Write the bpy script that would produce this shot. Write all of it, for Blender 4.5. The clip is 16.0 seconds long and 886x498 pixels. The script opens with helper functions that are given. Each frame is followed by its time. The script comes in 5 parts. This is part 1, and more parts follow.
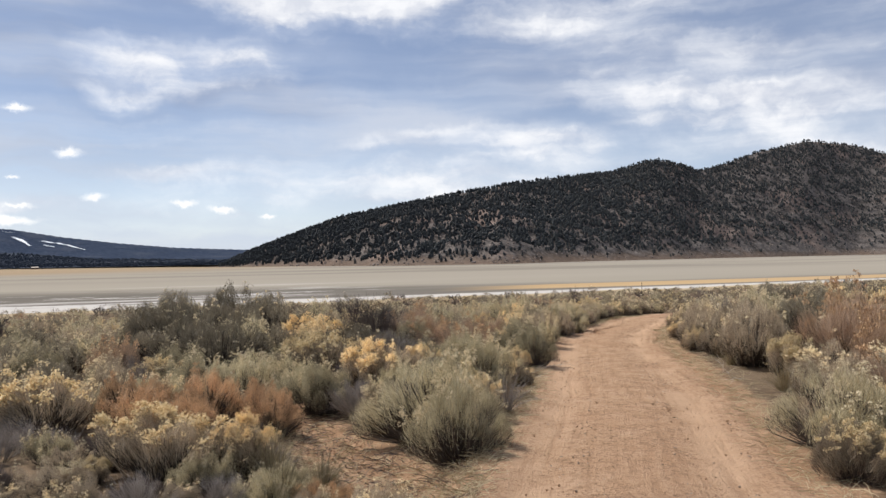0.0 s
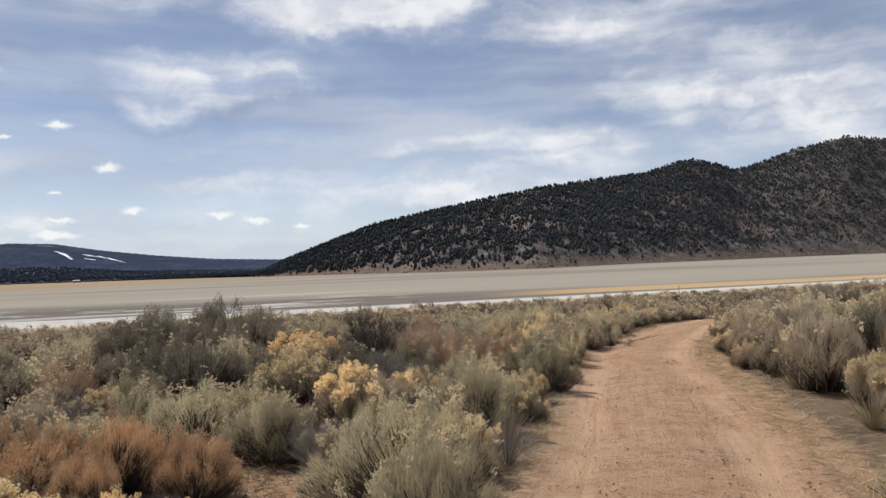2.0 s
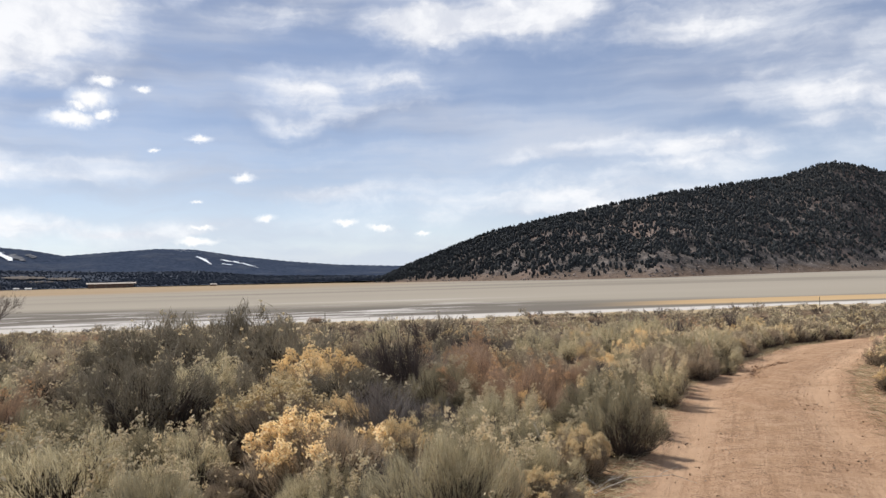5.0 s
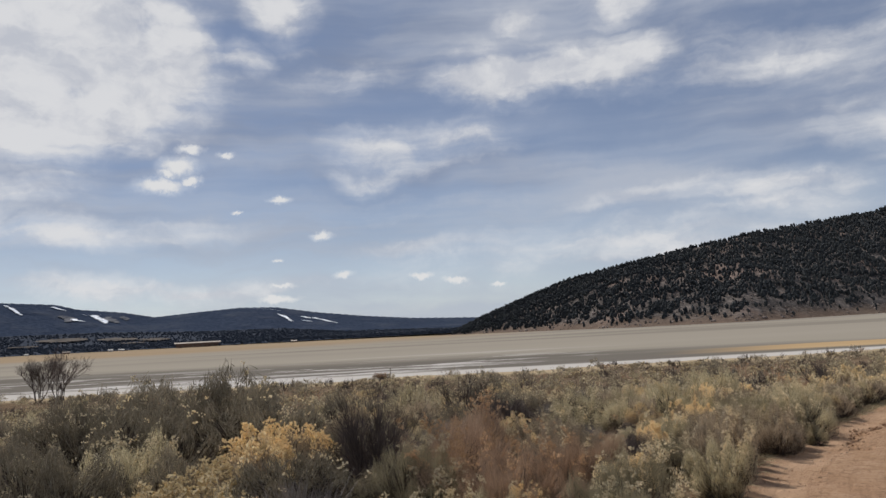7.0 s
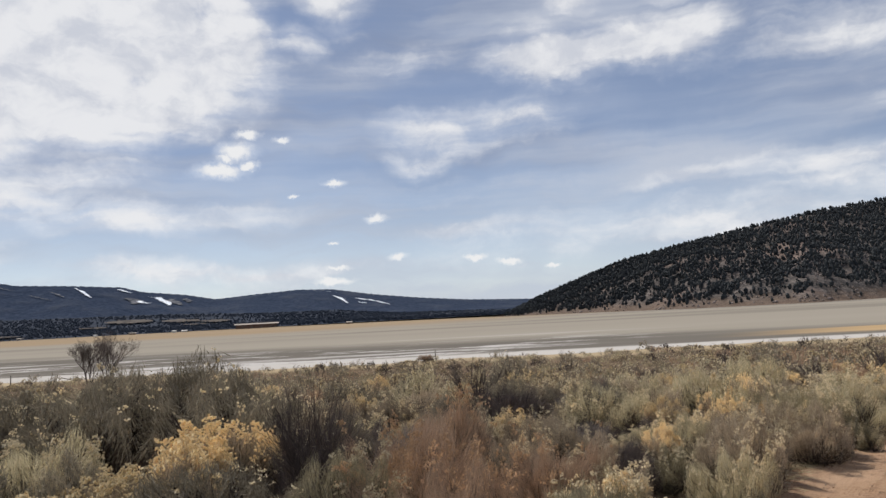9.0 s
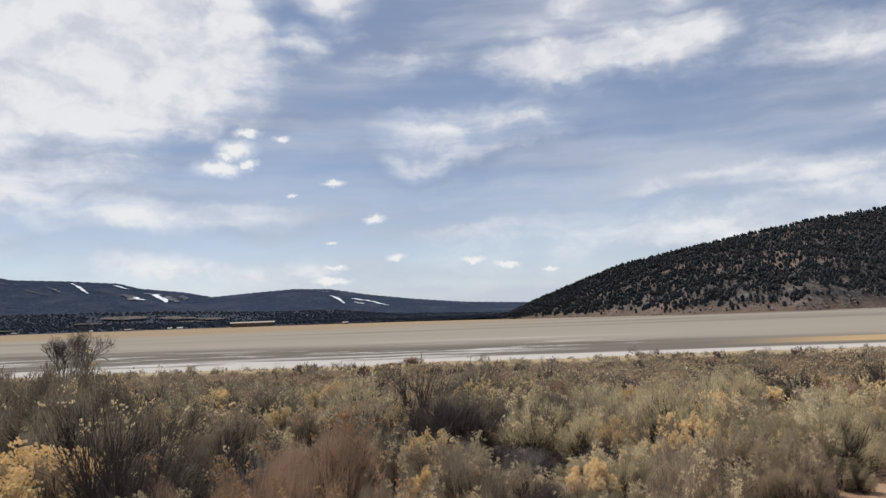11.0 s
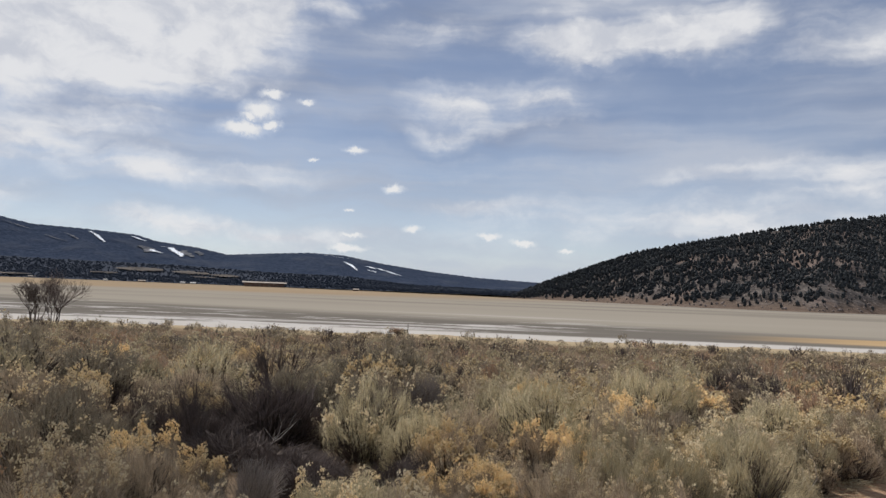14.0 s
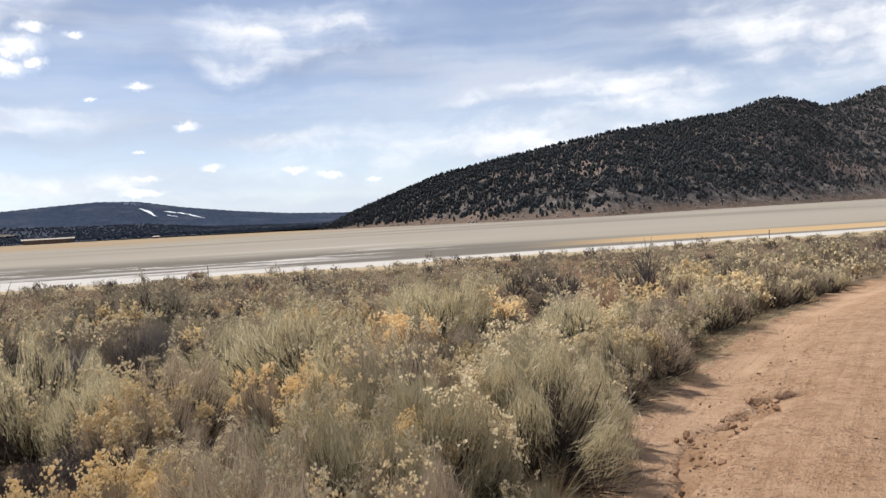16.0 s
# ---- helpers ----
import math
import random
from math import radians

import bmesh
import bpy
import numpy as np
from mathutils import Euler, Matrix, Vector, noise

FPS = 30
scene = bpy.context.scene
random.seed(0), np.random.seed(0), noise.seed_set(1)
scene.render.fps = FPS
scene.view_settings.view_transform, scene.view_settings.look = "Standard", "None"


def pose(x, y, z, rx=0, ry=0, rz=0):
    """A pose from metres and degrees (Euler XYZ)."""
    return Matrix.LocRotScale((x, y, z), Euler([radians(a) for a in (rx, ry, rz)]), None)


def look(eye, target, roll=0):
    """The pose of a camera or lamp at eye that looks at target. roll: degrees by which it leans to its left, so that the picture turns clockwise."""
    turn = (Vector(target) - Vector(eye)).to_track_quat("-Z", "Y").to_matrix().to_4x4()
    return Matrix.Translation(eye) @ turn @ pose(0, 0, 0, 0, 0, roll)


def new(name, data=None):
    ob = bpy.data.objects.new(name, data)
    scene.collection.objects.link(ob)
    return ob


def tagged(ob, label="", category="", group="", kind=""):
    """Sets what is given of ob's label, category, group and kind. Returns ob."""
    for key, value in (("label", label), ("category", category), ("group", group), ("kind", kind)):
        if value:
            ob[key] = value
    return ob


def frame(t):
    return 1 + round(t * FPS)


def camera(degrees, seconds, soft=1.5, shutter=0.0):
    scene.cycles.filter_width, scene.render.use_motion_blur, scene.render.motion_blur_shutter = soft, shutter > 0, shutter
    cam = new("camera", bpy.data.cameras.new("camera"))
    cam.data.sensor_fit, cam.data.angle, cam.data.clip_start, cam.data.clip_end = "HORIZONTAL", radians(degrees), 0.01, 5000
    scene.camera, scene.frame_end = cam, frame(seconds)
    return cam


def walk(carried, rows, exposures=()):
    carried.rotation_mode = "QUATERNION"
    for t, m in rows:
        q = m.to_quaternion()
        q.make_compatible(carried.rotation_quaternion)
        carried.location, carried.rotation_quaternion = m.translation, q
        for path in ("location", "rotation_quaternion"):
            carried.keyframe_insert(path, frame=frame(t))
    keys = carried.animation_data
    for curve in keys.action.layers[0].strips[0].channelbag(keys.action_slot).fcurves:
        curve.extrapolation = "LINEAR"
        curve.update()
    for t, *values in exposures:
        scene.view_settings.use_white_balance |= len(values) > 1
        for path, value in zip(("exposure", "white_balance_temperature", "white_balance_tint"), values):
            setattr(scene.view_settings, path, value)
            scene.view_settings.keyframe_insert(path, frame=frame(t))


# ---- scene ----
cam = camera(62.3, 16.0)
PATH = [
    (0, (1.327, -0.301, 1.987), (1.138, 1.69, 2.014), -1.0),
    (0.5, (1.413, 0.18, 1.99), (1.067, 2.149, 2.072), -0.1),
    (1, (1.481, 0.757, 2.013), (1.056, 2.707, 2.139), -0.2),
    (1.5, (1.624, 1.266, 2.014), (1.102, 3.193, 2.138), 0.5),
    (2, (1.651, 1.876, 1.981), (1.373, 3.856, 2.027), -2.1),
    (2.5, (1.733, 2.41, 1.957), (1.318, 4.367, 1.96), -4.5),
    (3, (1.724, 3.066, 1.905), (1.315, 5.023, 1.843), -2.4),
    (3.5, (1.849, 3.715, 1.845), (1.465, 5.672, 1.699), -1.2),
    (4, (1.946, 4.219, 1.867), (1.493, 6.165, 1.777), -0.15),
    (4.5, (2.068, 4.895, 1.844), (1.739, 6.866, 1.773), -1.75),
    (5, (2.207, 5.518, 1.857), (1.613, 7.426, 1.933), -1.5),
    (5.2, (2.231, 5.822, 1.891), (1.653, 7.732, 2.029), -1.0),
    (7.3, (2.581, 8.51, 1.815), (1.786, 10.329, 2.063), -2.9),
    (7.5, (2.553, 8.738, 1.812), (1.769, 10.558, 2.080), -2.2),
    (8, (2.618, 9.243, 1.812), (1.751, 11.035, 2.004), -2.85),
    (8.2, (2.652, 9.391, 1.838), (1.735, 11.159, 2.022), -2.6),
    (10.3, (3.098, 11.2, 1.723), (2.203, 12.981, 1.887), -3.9),
    (10.5, (3.093, 11.441, 1.749), (2.217, 13.233, 1.887), -3.4),
    (11, (2.995, 12.026, 1.757), (2.086, 13.798, 1.943), -2.1),
    (11.5, (3.061, 12.681, 1.719), (2.053, 14.401, 1.873), -2.4),
    (12, (3.122, 13.331, 1.735), (1.98, 14.973, 1.748), 0.1),
    (12.5, (3.328, 13.915, 1.765), (2.277, 15.608, 1.938), -0.0),
    (13, (3.504, 14.444, 1.702), (2.531, 16.182, 1.88), 2.5),
    (13.5, (3.58, 15.051, 1.659), (2.711, 16.849, 1.784), 3.7),
    (14, (3.675, 15.652, 1.567), (2.726, 17.408, 1.683), 2.2),
    (14.5, (3.642, 16.181, 1.498), (2.72, 17.947, 1.673), -0.7),
    (15, (3.624, 16.808, 1.362), (2.781, 18.618, 1.47), -0.5),
    (15.2, (3.584, 17.02, 1.337), (2.828, 18.865, 1.371), -0.9),
    (15.5, (3.525, 17.342, 1.299), (2.899, 19.236, 1.155), -1.5),
    (16, (3.526, 17.891, 1.291), (3.05, 19.831, 1.211), -3.2),
]
EXPOSURES = [(0, 0.15), (1, 0.06), (1.5, -0.14), (2, -0.02), (2.5, 0.05), (3, 0.06), (3.5, 0.14), (4, 0.18), (4.5, 0.18), (5, 0.14), (7.3, -0.38), (7.5, -0.36), (8, -0.16), (10.3, -0.12), (11, -0.12),
             (11.5, -0.14), (12.5, 0.02), (13, -0.28), (13.5, -0.08), (14, -0.22), (14.5, -0.14), (15, -0.14), (15.5, 0.24), (16, 0.28)]
walk(cam, [(t, look(eye, target, roll)) for t, eye, target, roll in PATH], EXPOSURES)



# ---------------------------------------------------------------- light
SUN_AZ, SUN_EL = -64.0, 52.0          # degrees from the y axis to the right, and above the horizon
sun_way = Vector((math.sin(radians(SUN_AZ)) * math.cos(radians(SUN_EL)),
                  math.cos(radians(SUN_AZ)) * math.cos(radians(SUN_EL)), math.sin(radians(SUN_EL))))
sun_data = bpy.data.lights.new("sun", "SUN")
sun_data.energy, sun_data.angle, sun_data.color = 4.7, radians(0.8), (1.0, 0.955, 0.90)
sun = new("sun", sun_data)
sun.matrix_world = look(sun_way * 100, (0, 0, 0))


def direction(az, el):
    a, e = radians(az), radians(el)
    return (math.sin(a) * math.cos(e), math.cos(a) * math.cos(e), math.sin(e))


class Tree:
    """A small writer of node trees."""

    def __init__(self, tree):
        self.t = tree
        tree.nodes.clear()

    def node(self, kind, operation="", use_clamp=False):
        n = self.t.nodes.new(kind)
        if operation:
            n.operation = operation
        if use_clamp:
            n.use_clamp = True
        return n

    def put(self, value, socket):
        if value is None:
            return
        if isinstance(value, bpy.types.NodeSocket):
            self.t.links.new(value, socket)
        else:
            socket.default_value = value

    def math(self, op, a, b=None, c=None, clamp=False):
        n = self.node("ShaderNodeMath", operation=op, use_clamp=clamp)
        for v, s in zip((a, b, c), n.inputs):
            self.put(v, s)
        return n.outputs[0]

    def vec(self, op, a, b=None):
        n = self.node("ShaderNodeVectorMath", operation=op)
        self.put(a, n.inputs[0])
        self.put(b, n.inputs[1])
        return n.outputs["Value"] if op in ("LENGTH", "DISTANCE", "DOT_PRODUCT") else n.outputs[0]

    def ramp(self, value, lo, hi, a=0.0, b=1.0):
        n = self.node("ShaderNodeMapRange")
        n.interpolation_type = "SMOOTHSTEP"
        for v, s in zip((value, lo, hi, a, b), n.inputs):
            self.put(v, s)
        return n.outputs[0]

    def noise(self, where, scale, detail=4.0, rough=0.55, distort=0.0, color=False):
        n = self.node("ShaderNodeTexNoise")
        for k, v in (("Vector", where), ("Scale", scale), ("Detail", detail), ("Roughness", rough), ("Distortion", distort)):
            self.put(v, n.inputs[k])
        return n.outputs["Color" if color else 0]

    def mix(self, f, a, b, blend="MIX"):
        n = self.node("ShaderNodeMix")
        n.data_type, n.blend_type = "RGBA", blend
        for v, s in zip((f, a, b), (n.inputs[0], n.inputs[6], n.inputs[7])):
            self.put((*v, 1.0) if isinstance(v, tuple) and len(v) == 3 else v, s)
        return n.outputs[2]

    def split(self, v):
        n = self.node("ShaderNodeSeparateXYZ")
        self.put(v, n.inputs[0])
        return n.outputs

    def join(self, x, y, z):
        n = self.node("ShaderNodeCombineXYZ")
        for v, s in zip((x, y, z), n.inputs):
            self.put(v, s)
        return n.outputs[0]


world = bpy.data.worlds.new("sky")
world.use_nodes = True
scene.world = world
w = Tree(world.node_tree)
sky = w.node("ShaderNodeTexSky")
sky.sky_type, sky.sun_disc, sky.sun_elevation, sky.sun_rotation = "NISHITA", False, radians(SUN_EL), radians(SUN_AZ)
sky.altitude, sky.air_density, sky.dust_density, sky.ozone_density = 2000.0, 1.0, 0.15, 2.0
way = w.node("ShaderNodeTexCoord").outputs["Generated"]
wx, wy, wz = w.split(way)
nudge = w.vec("SCALE", w.vec("SUBTRACT", w.noise(way, 16.0, 4.0, 0.6, color=True), (0.5, 0.5, 0.5)))
nudge.node.inputs["Scale"].default_value = 0.04
bent_slightly = w.vec("ADD", way, nudge)
fine = w.noise(w.vec("MULTIPLY", bent_slightly, (1.0, 1.0, 1.7)), 13.0, 7.0, 0.56, 0.2)
bend = w.vec("SCALE", w.vec("SUBTRACT", w.noise(way, 7.0, 5.0, 0.6, color=True), (0.5, 0.5, 0.5)))
bend.node.inputs["Scale"].default_value = 0.075
bent = w.vec("ADD", way, bend)
streak = w.noise(w.vec("MULTIPLY", bent, (3.0, 3.0, 17.0)), 1.0, 5.0, 0.55)

# banks of thin cloud: azimuth, elevation, half-width, half-height (degrees), weight
BANKS = [(14.0, 10.5, 8.0, 3.0, 0.85), (12.0, 15.0, 8.0, 2.0, 0.55), (-47.0, 19.0, 5.5, 3.2, 1.3), (-57.0, 22.5, 8.0, 4.5, 1.4), (-50.5, 13.6, 4.0, 1.2, 0.6), (-13.5, 18.6, 7.5, 2.2, 1.0), (-51.0, 21.8, 6.9, 4.1, 1.45), (-44.1, 21.0, 3.9, 3.0, 1.3), (-48.7, 15.9, 4.5, 1.8, 1.0), (-54.4, 18.0, 5.4, 3.2, 1.35), (-35.3, 24.5, 2.4, 2.2, 0.95), (-38.0, 21.6, 1.8, 1.4, 0.8),
         (-29.4, 19.7, 5.9, 1.3, 0.45), (-17.5, 18.9, 4.7, 2.1, 1.15), (-10.4, 18.7, 5.4, 2.3, 1.2), (-5.4, 17.2, 3.6, 1.4, 0.7), (-0.4, 18.8, 5.7, 1.1, 0.6), (6.5, 19.7, 4.2, 1.0, 0.6), (-15.9, 23.4, 1.6, 0.9, 0.9),
         (-7.7, 24.2, 2.7, 1.4, 1.0), (-27.3, 14.5, 3.9, 1.7, 0.9), (-20.9, 14.9, 4.4, 1.4, 0.85), (-28.7, 12.3, 2.6, 1.1, 0.7), (3.1, 8.5, 7.1, 1.4, 0.9), (-6.1, 9.1, 5.8, 0.9, 0.5), (-8.8, 6.6, 9.7, 1.5, 0.7),
         (-20.1, 5.8, 8.4, 1.7, 0.7), (-51.8, 7.9, 6.2, 1.2, 0.75), (-45.9, 4.1, 9.4, 1.0, 0.75), (-52.9, 11.3, 4.7, 1.0, 0.6), (-42.9, 8.4, 4.9, 0.9, 0.45), (6.0, 18.4, 10.2, 2.7, 0.65), (19.1, 9.4, 5.7, 1.9, 0.85),
         (12.7, 11.3, 5.8, 1.0, 0.5), (-25.7, 9.9, 8.2, 1.2, 0.45), (-61.9, 8.9, 6.8, 2.2, 0.8), (-62.7, 5.0, 3.9, 0.9, 0.8), (-62.1, 16.4, 7.6, 3.8, 1.3), (24, 6, 8, 2.5, 0.8), (-66, 24, 9, 4, 0.9), (-45, 32, 14, 5, 0.8),
         (-10, 33, 16, 5, 0.7), (-90, 25, 20, 12, 0.8), (40, 25, 20, 10, 0.7), (120, 30, 40, 14, 0.8), (-150, 30, 40, 14, 0.8)]
bank = None
for az, el, rw, rh, weight in BANKS:
    k = math.cos(radians(el))
    d = w.vec("LENGTH", w.vec("MULTIPLY", w.vec("SUBTRACT", bent, direction(az, el)),
                              (1 / radians(rw * k), 1 / radians(rw * k), 1 / radians(rh))))
    m = w.ramp(d, 2.15, 0.2, 0.0, weight)
    bank = m if bank is None else w.math("MAXIMUM", bank, m)
# small puffs: the same, with sharp edges
PUFFS = [(-32.5, 7.84, 0.95, 0.39), (-35.6, 10.67, 1.0, 0.30), (-42.1, 14.4, 1.2, 0.42), (-42.9, 13.13, 1.75, 0.82), (-44.1, 11.69, 2.2, 0.66), (-39.5, 13.97, 0.74, 0.25), (-30.9, 4.82, 0.87, 0.34), (-24.8, 4.48, 1.3, 0.36),
         (-22.2, 4.0, 1.3, 0.36), (-18.8, 3.44, 0.7, 0.2), (-35.6, 4.15, 1.28, 0.24), (-35.9, 3.13, 1.87, 0.32), (-38.8, 9.74, 0.45, 0.14), (-35.9, 5.97, 0.5, 0.15), (-42.0, 12.07, 0.89, 0.41), (-43.7, 12.53, 0.8, 0.4)]
bend2 = w.vec("SCALE", w.vec("SUBTRACT", w.noise(way, 95.0, 4.0, 0.65, color=True), (0.5, 0.5, 0.5)))
bend2.node.inputs["Scale"].default_value = 0.013
bend3 = w.vec("SCALE", w.vec("SUBTRACT", w.noise(way, 38.0, 3.0, 0.5, color=True), (0.5, 0.5, 0.5)))
bend3.node.inputs["Scale"].default_value = 0.012
bent2 = w.vec("ADD", w.vec("ADD", way, bend2), bend3)
puff = None
for az, el, rw, rh in PUFFS:
    k = math.cos(radians(el))
    d = w.vec("LENGTH", w.vec("MULTIPLY", w.vec("SUBTRACT", bent2, direction(az, el)),
                              (1 / radians(rw * k), 1 / radians(rw * k), 1 / radians(rh))))
    m = w.ramp(d, 1.3, 0.35)
    puff = m if puff is None else w.math("MAXIMUM", puff, m)
slight = w.vec("SCALE", bend)
slight.node.inputs["Scale"].default_value = 0.3
thread = w.noise(w.vec("MULTIPLY", w.vec("ADD", way, slight), (3.0, 3.0, 32.0)), 1.0, 4.0, 0.5)
sheet = w.noise(w.vec("MULTIPLY", bent, (1.7, 1.7, 7.0)), 1.0, 4.0, 0.5)
wisp = w.ramp(w.math("ADD", w.math("MULTIPLY", streak, 0.65), w.math("MULTIPLY", thread, 0.35)), 0.36, 0.66, 0.45, 0.92)
texture = w.math("ADD", w.math("ADD", w.math("MULTIPLY", w.math("SUBTRACT", fine, 0.5), 0.65), w.math("MULTIPLY", w.math("SUBTRACT", streak, 0.5), 1.7)),
                 w.math("MULTIPLY", w.math("SUBTRACT", thread, 0.5), 0.7))
dense = w.math("MULTIPLY", w.ramp(w.math("ADD", bank, texture), 0.10, 1.05), w.ramp(bank, 0.0, 0.45))
low = w.ramp(wz, 0.19, 0.0, 0.0, 0.62)
cover = w.math("MAXIMUM", w.math("MAXIMUM", wisp, dense), w.math("MAXIMUM", low, w.math("MULTIPLY", puff, 0.97)))
thin = w.mix(w.ramp(w.math("ADD", w.math("MULTIPLY", sheet, 0.7), w.math("MULTIPLY", thread, 0.3)), 0.44, 0.67), (0.27, 0.33, 0.475), (0.57, 0.615, 0.715))
thin = w.mix(w.ramp(wz, 0.22, 0.04), thin, (0.56, 0.625, 0.73))
thick = w.mix(w.ramp(fine, 0.34, 0.60), (0.68, 0.705, 0.775), (0.92, 0.922, 0.94))
cloud = w.mix(w.math("MAXIMUM", w.math("MULTIPLY", dense, 0.95), puff), thin, w.mix(puff, thick, (0.93, 0.93, 0.935)))
blue = w.mix(1.0, sky.outputs[0], (0.132, 0.113, 0.104), "MULTIPLY")
back = w.node("ShaderNodeBackground")
w.put(w.mix(w.math("MINIMUM", cover, 0.97), blue, cloud), back.inputs["Color"])
back.inputs["Strength"].default_value = 1.0
w.put(back.outputs[0], w.node("ShaderNodeOutputWorld").inputs["Surface"])


# ---------------------------------------------------------------- materials
def material(name, rough=0.9, gloss=0.0):
    m = bpy.data.materials.new(name)
    m.use_nodes = True
    t = Tree(m.node_tree)
    bsdf = t.node("ShaderNodeBsdfPrincipled")
    bsdf.inputs["Roughness"].default_value = rough
    bsdf.inputs["Specular IOR Level"].default_value = gloss
    t.put(bsdf.outputs[0], t.node("ShaderNodeOutputMaterial").inputs["Surface"])
    return m, t, bsdf


def bump(t, bsdf, height, strength, distance):
    b = t.node("ShaderNodeBump")
    b.inputs["Strength"].default_value, b.inputs["Distance"].default_value = strength, distance
    t.put(height, b.inputs["Height"])
    t.put(b.outputs[0], bsdf.inputs["Normal"])


def place(t):
    return t.node("ShaderNodeNewGeometry").outputs["Position"]


def twig_material(name, low, high, tint=0.5, thin=0.0):
    """Fine plant matter: each twig has a shade of its own between two colours, and each plant a slight tint."""
    m, t, bsdf = material(name, 0.85, 0.1)
    geo = t.node("ShaderNodeNewGeometry")
    own = t.node("ShaderNodeObjectInfo").outputs["Random"]
    c = t.mix(geo.outputs["Random Per Island"], low, high)
    c = t.mix(t.math("MULTIPLY", t.noise(geo.outputs["Position"], 9.0, 3.0), 0.5), c, tuple(v * 0.6 for v in low))
    gain = t.math("ADD", 1.0 - tint / 2, t.math("MULTIPLY", own, tint))
    c = t.mix(1.0, c, t.join(gain, gain, t.math("ADD", gain, 0.0)), "MULTIPLY")
    t.put(c, bsdf.inputs["Base Color"])
    if thin:
        glow = t.node("ShaderNodeBsdfTranslucent")
        t.put(c, glow.inputs["Color"])
        both = t.node("ShaderNodeMixShader")
        both.inputs[0].default_value = thin
        t.put(bsdf.outputs[0], both.inputs[1])
        t.put(glow.outputs[0], both.inputs[2])
        out = [n for n in t.t.nodes if n.type == "OUTPUT_MATERIAL"][0]
        t.put(both.outputs[0], out.inputs["Surface"])
    return m


M_GREEN = twig_material("rabbitbrush_green", (0.35, 0.302, 0.188), (0.70, 0.603, 0.405), tint=0.7, thin=0.45)
M_TAN = twig_material("rabbitbrush_tan", (0.32, 0.255, 0.178), (0.66, 0.537, 0.39), tint=0.7, thin=0.22)
M_SAGE = twig_material("sage_leaves", (0.20, 0.168, 0.118), (0.47, 0.402, 0.292), thin=0.2)
# stems and dead twigs; the wood is darkened to paint shade inside shrubs
M_SHADED_WOOD = twig_material("shrub_wood", (0.045, 0.035, 0.029), (0.160, 0.127, 0.104))
M_BARE = twig_material("bare_twigs", (0.088, 0.069, 0.062), (0.24, 0.19, 0.165))
M_GREY = twig_material("grey_twigs", (0.22, 0.19, 0.165), (0.48, 0.42, 0.37))
M_RUST = twig_material("rust_twigs", (0.47, 0.298, 0.165), (0.84, 0.57, 0.345), thin=0.14)
M_RED = twig_material("red_brown_twigs", (0.36, 0.25, 0.168), (0.67, 0.48, 0.335), thin=0.14)
M_STRAW = twig_material("dry_grass", (0.36, 0.29, 0.17), (0.62, 0.53, 0.36), thin=0.3)
M_CREAM = twig_material("pale_flower_heads", (0.82, 0.69, 0.45), (0.95, 0.84, 0.61), thin=0.3)
M_GOLD = twig_material("golden_flower_heads", (0.86, 0.68, 0.385), (0.98, 0.845, 0.565), thin=0.3)
M_PALE = twig_material("bleached_wood", (0.45, 0.40, 0.33), (0.70, 0.64, 0.55))
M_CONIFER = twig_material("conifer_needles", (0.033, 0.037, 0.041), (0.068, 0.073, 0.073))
# needles made paler and bluer: distance haze put into their colour
M_HAZY_CONIFER = twig_material("far_conifer_needles", (0.050, 0.059, 0.077), (0.068, 0.079, 0.100))


def soil_material():
    m, t, bsdf = material("sandy_soil", 0.95)
    p = place(t)
    big, mid, small = t.noise(p, 0.35, 4), t.noise(p, 2.3, 5, 0.6), t.noise(p, 28.0, 5, 0.65)
    mark = t.node("ShaderNodeAttribute")
    mark.attribute_name = "bare"
    sand = t.mix(t.ramp(mid, 0.35, 0.68), (0.27, 0.165, 0.098), (0.375, 0.243, 0.152))
    duff = t.mix(t.ramp(t.noise(p, 9.0, 6, 0.7), 0.35, 0.65), (0.060, 0.043, 0.030), (0.19, 0.135, 0.088))
    c = t.mix(t.ramp(t.math("ADD", mark.outputs["Fac"], t.math("MULTIPLY", t.math("SUBTRACT", mid, 0.5), 0.9)), 0.30, 0.62), duff, sand)
    c = t.mix(t.math("MULTIPLY", t.ramp(big, 0.45, 0.62), t.math("MULTIPLY", t.math("SUBTRACT", 1.0, mark.outputs["Fac"], clamp=True), 0.5)), c, (0.23, 0.17, 0.115))
    c = t.mix(t.math("MULTIPLY", t.ramp(small, 0.50, 0.72), 0.6), c, (0.18, 0.135, 0.095))
    x, y, z = t.split(p)
    dry = t.ramp(t.math("ADD", z, t.math("MULTIPLY", mid, 0.5)), -2.35, -2.75)
    c = t.mix(dry, c, t.mix(mid, (0.30, 0.23, 0.14), (0.42, 0.34, 0.225)))
    t.put(c, bsdf.inputs["Base Color"])
    bump(t, bsdf, t.math("ADD", t.math("MULTIPLY", mid, 0.6), small), 0.8, 0.04)
    return m


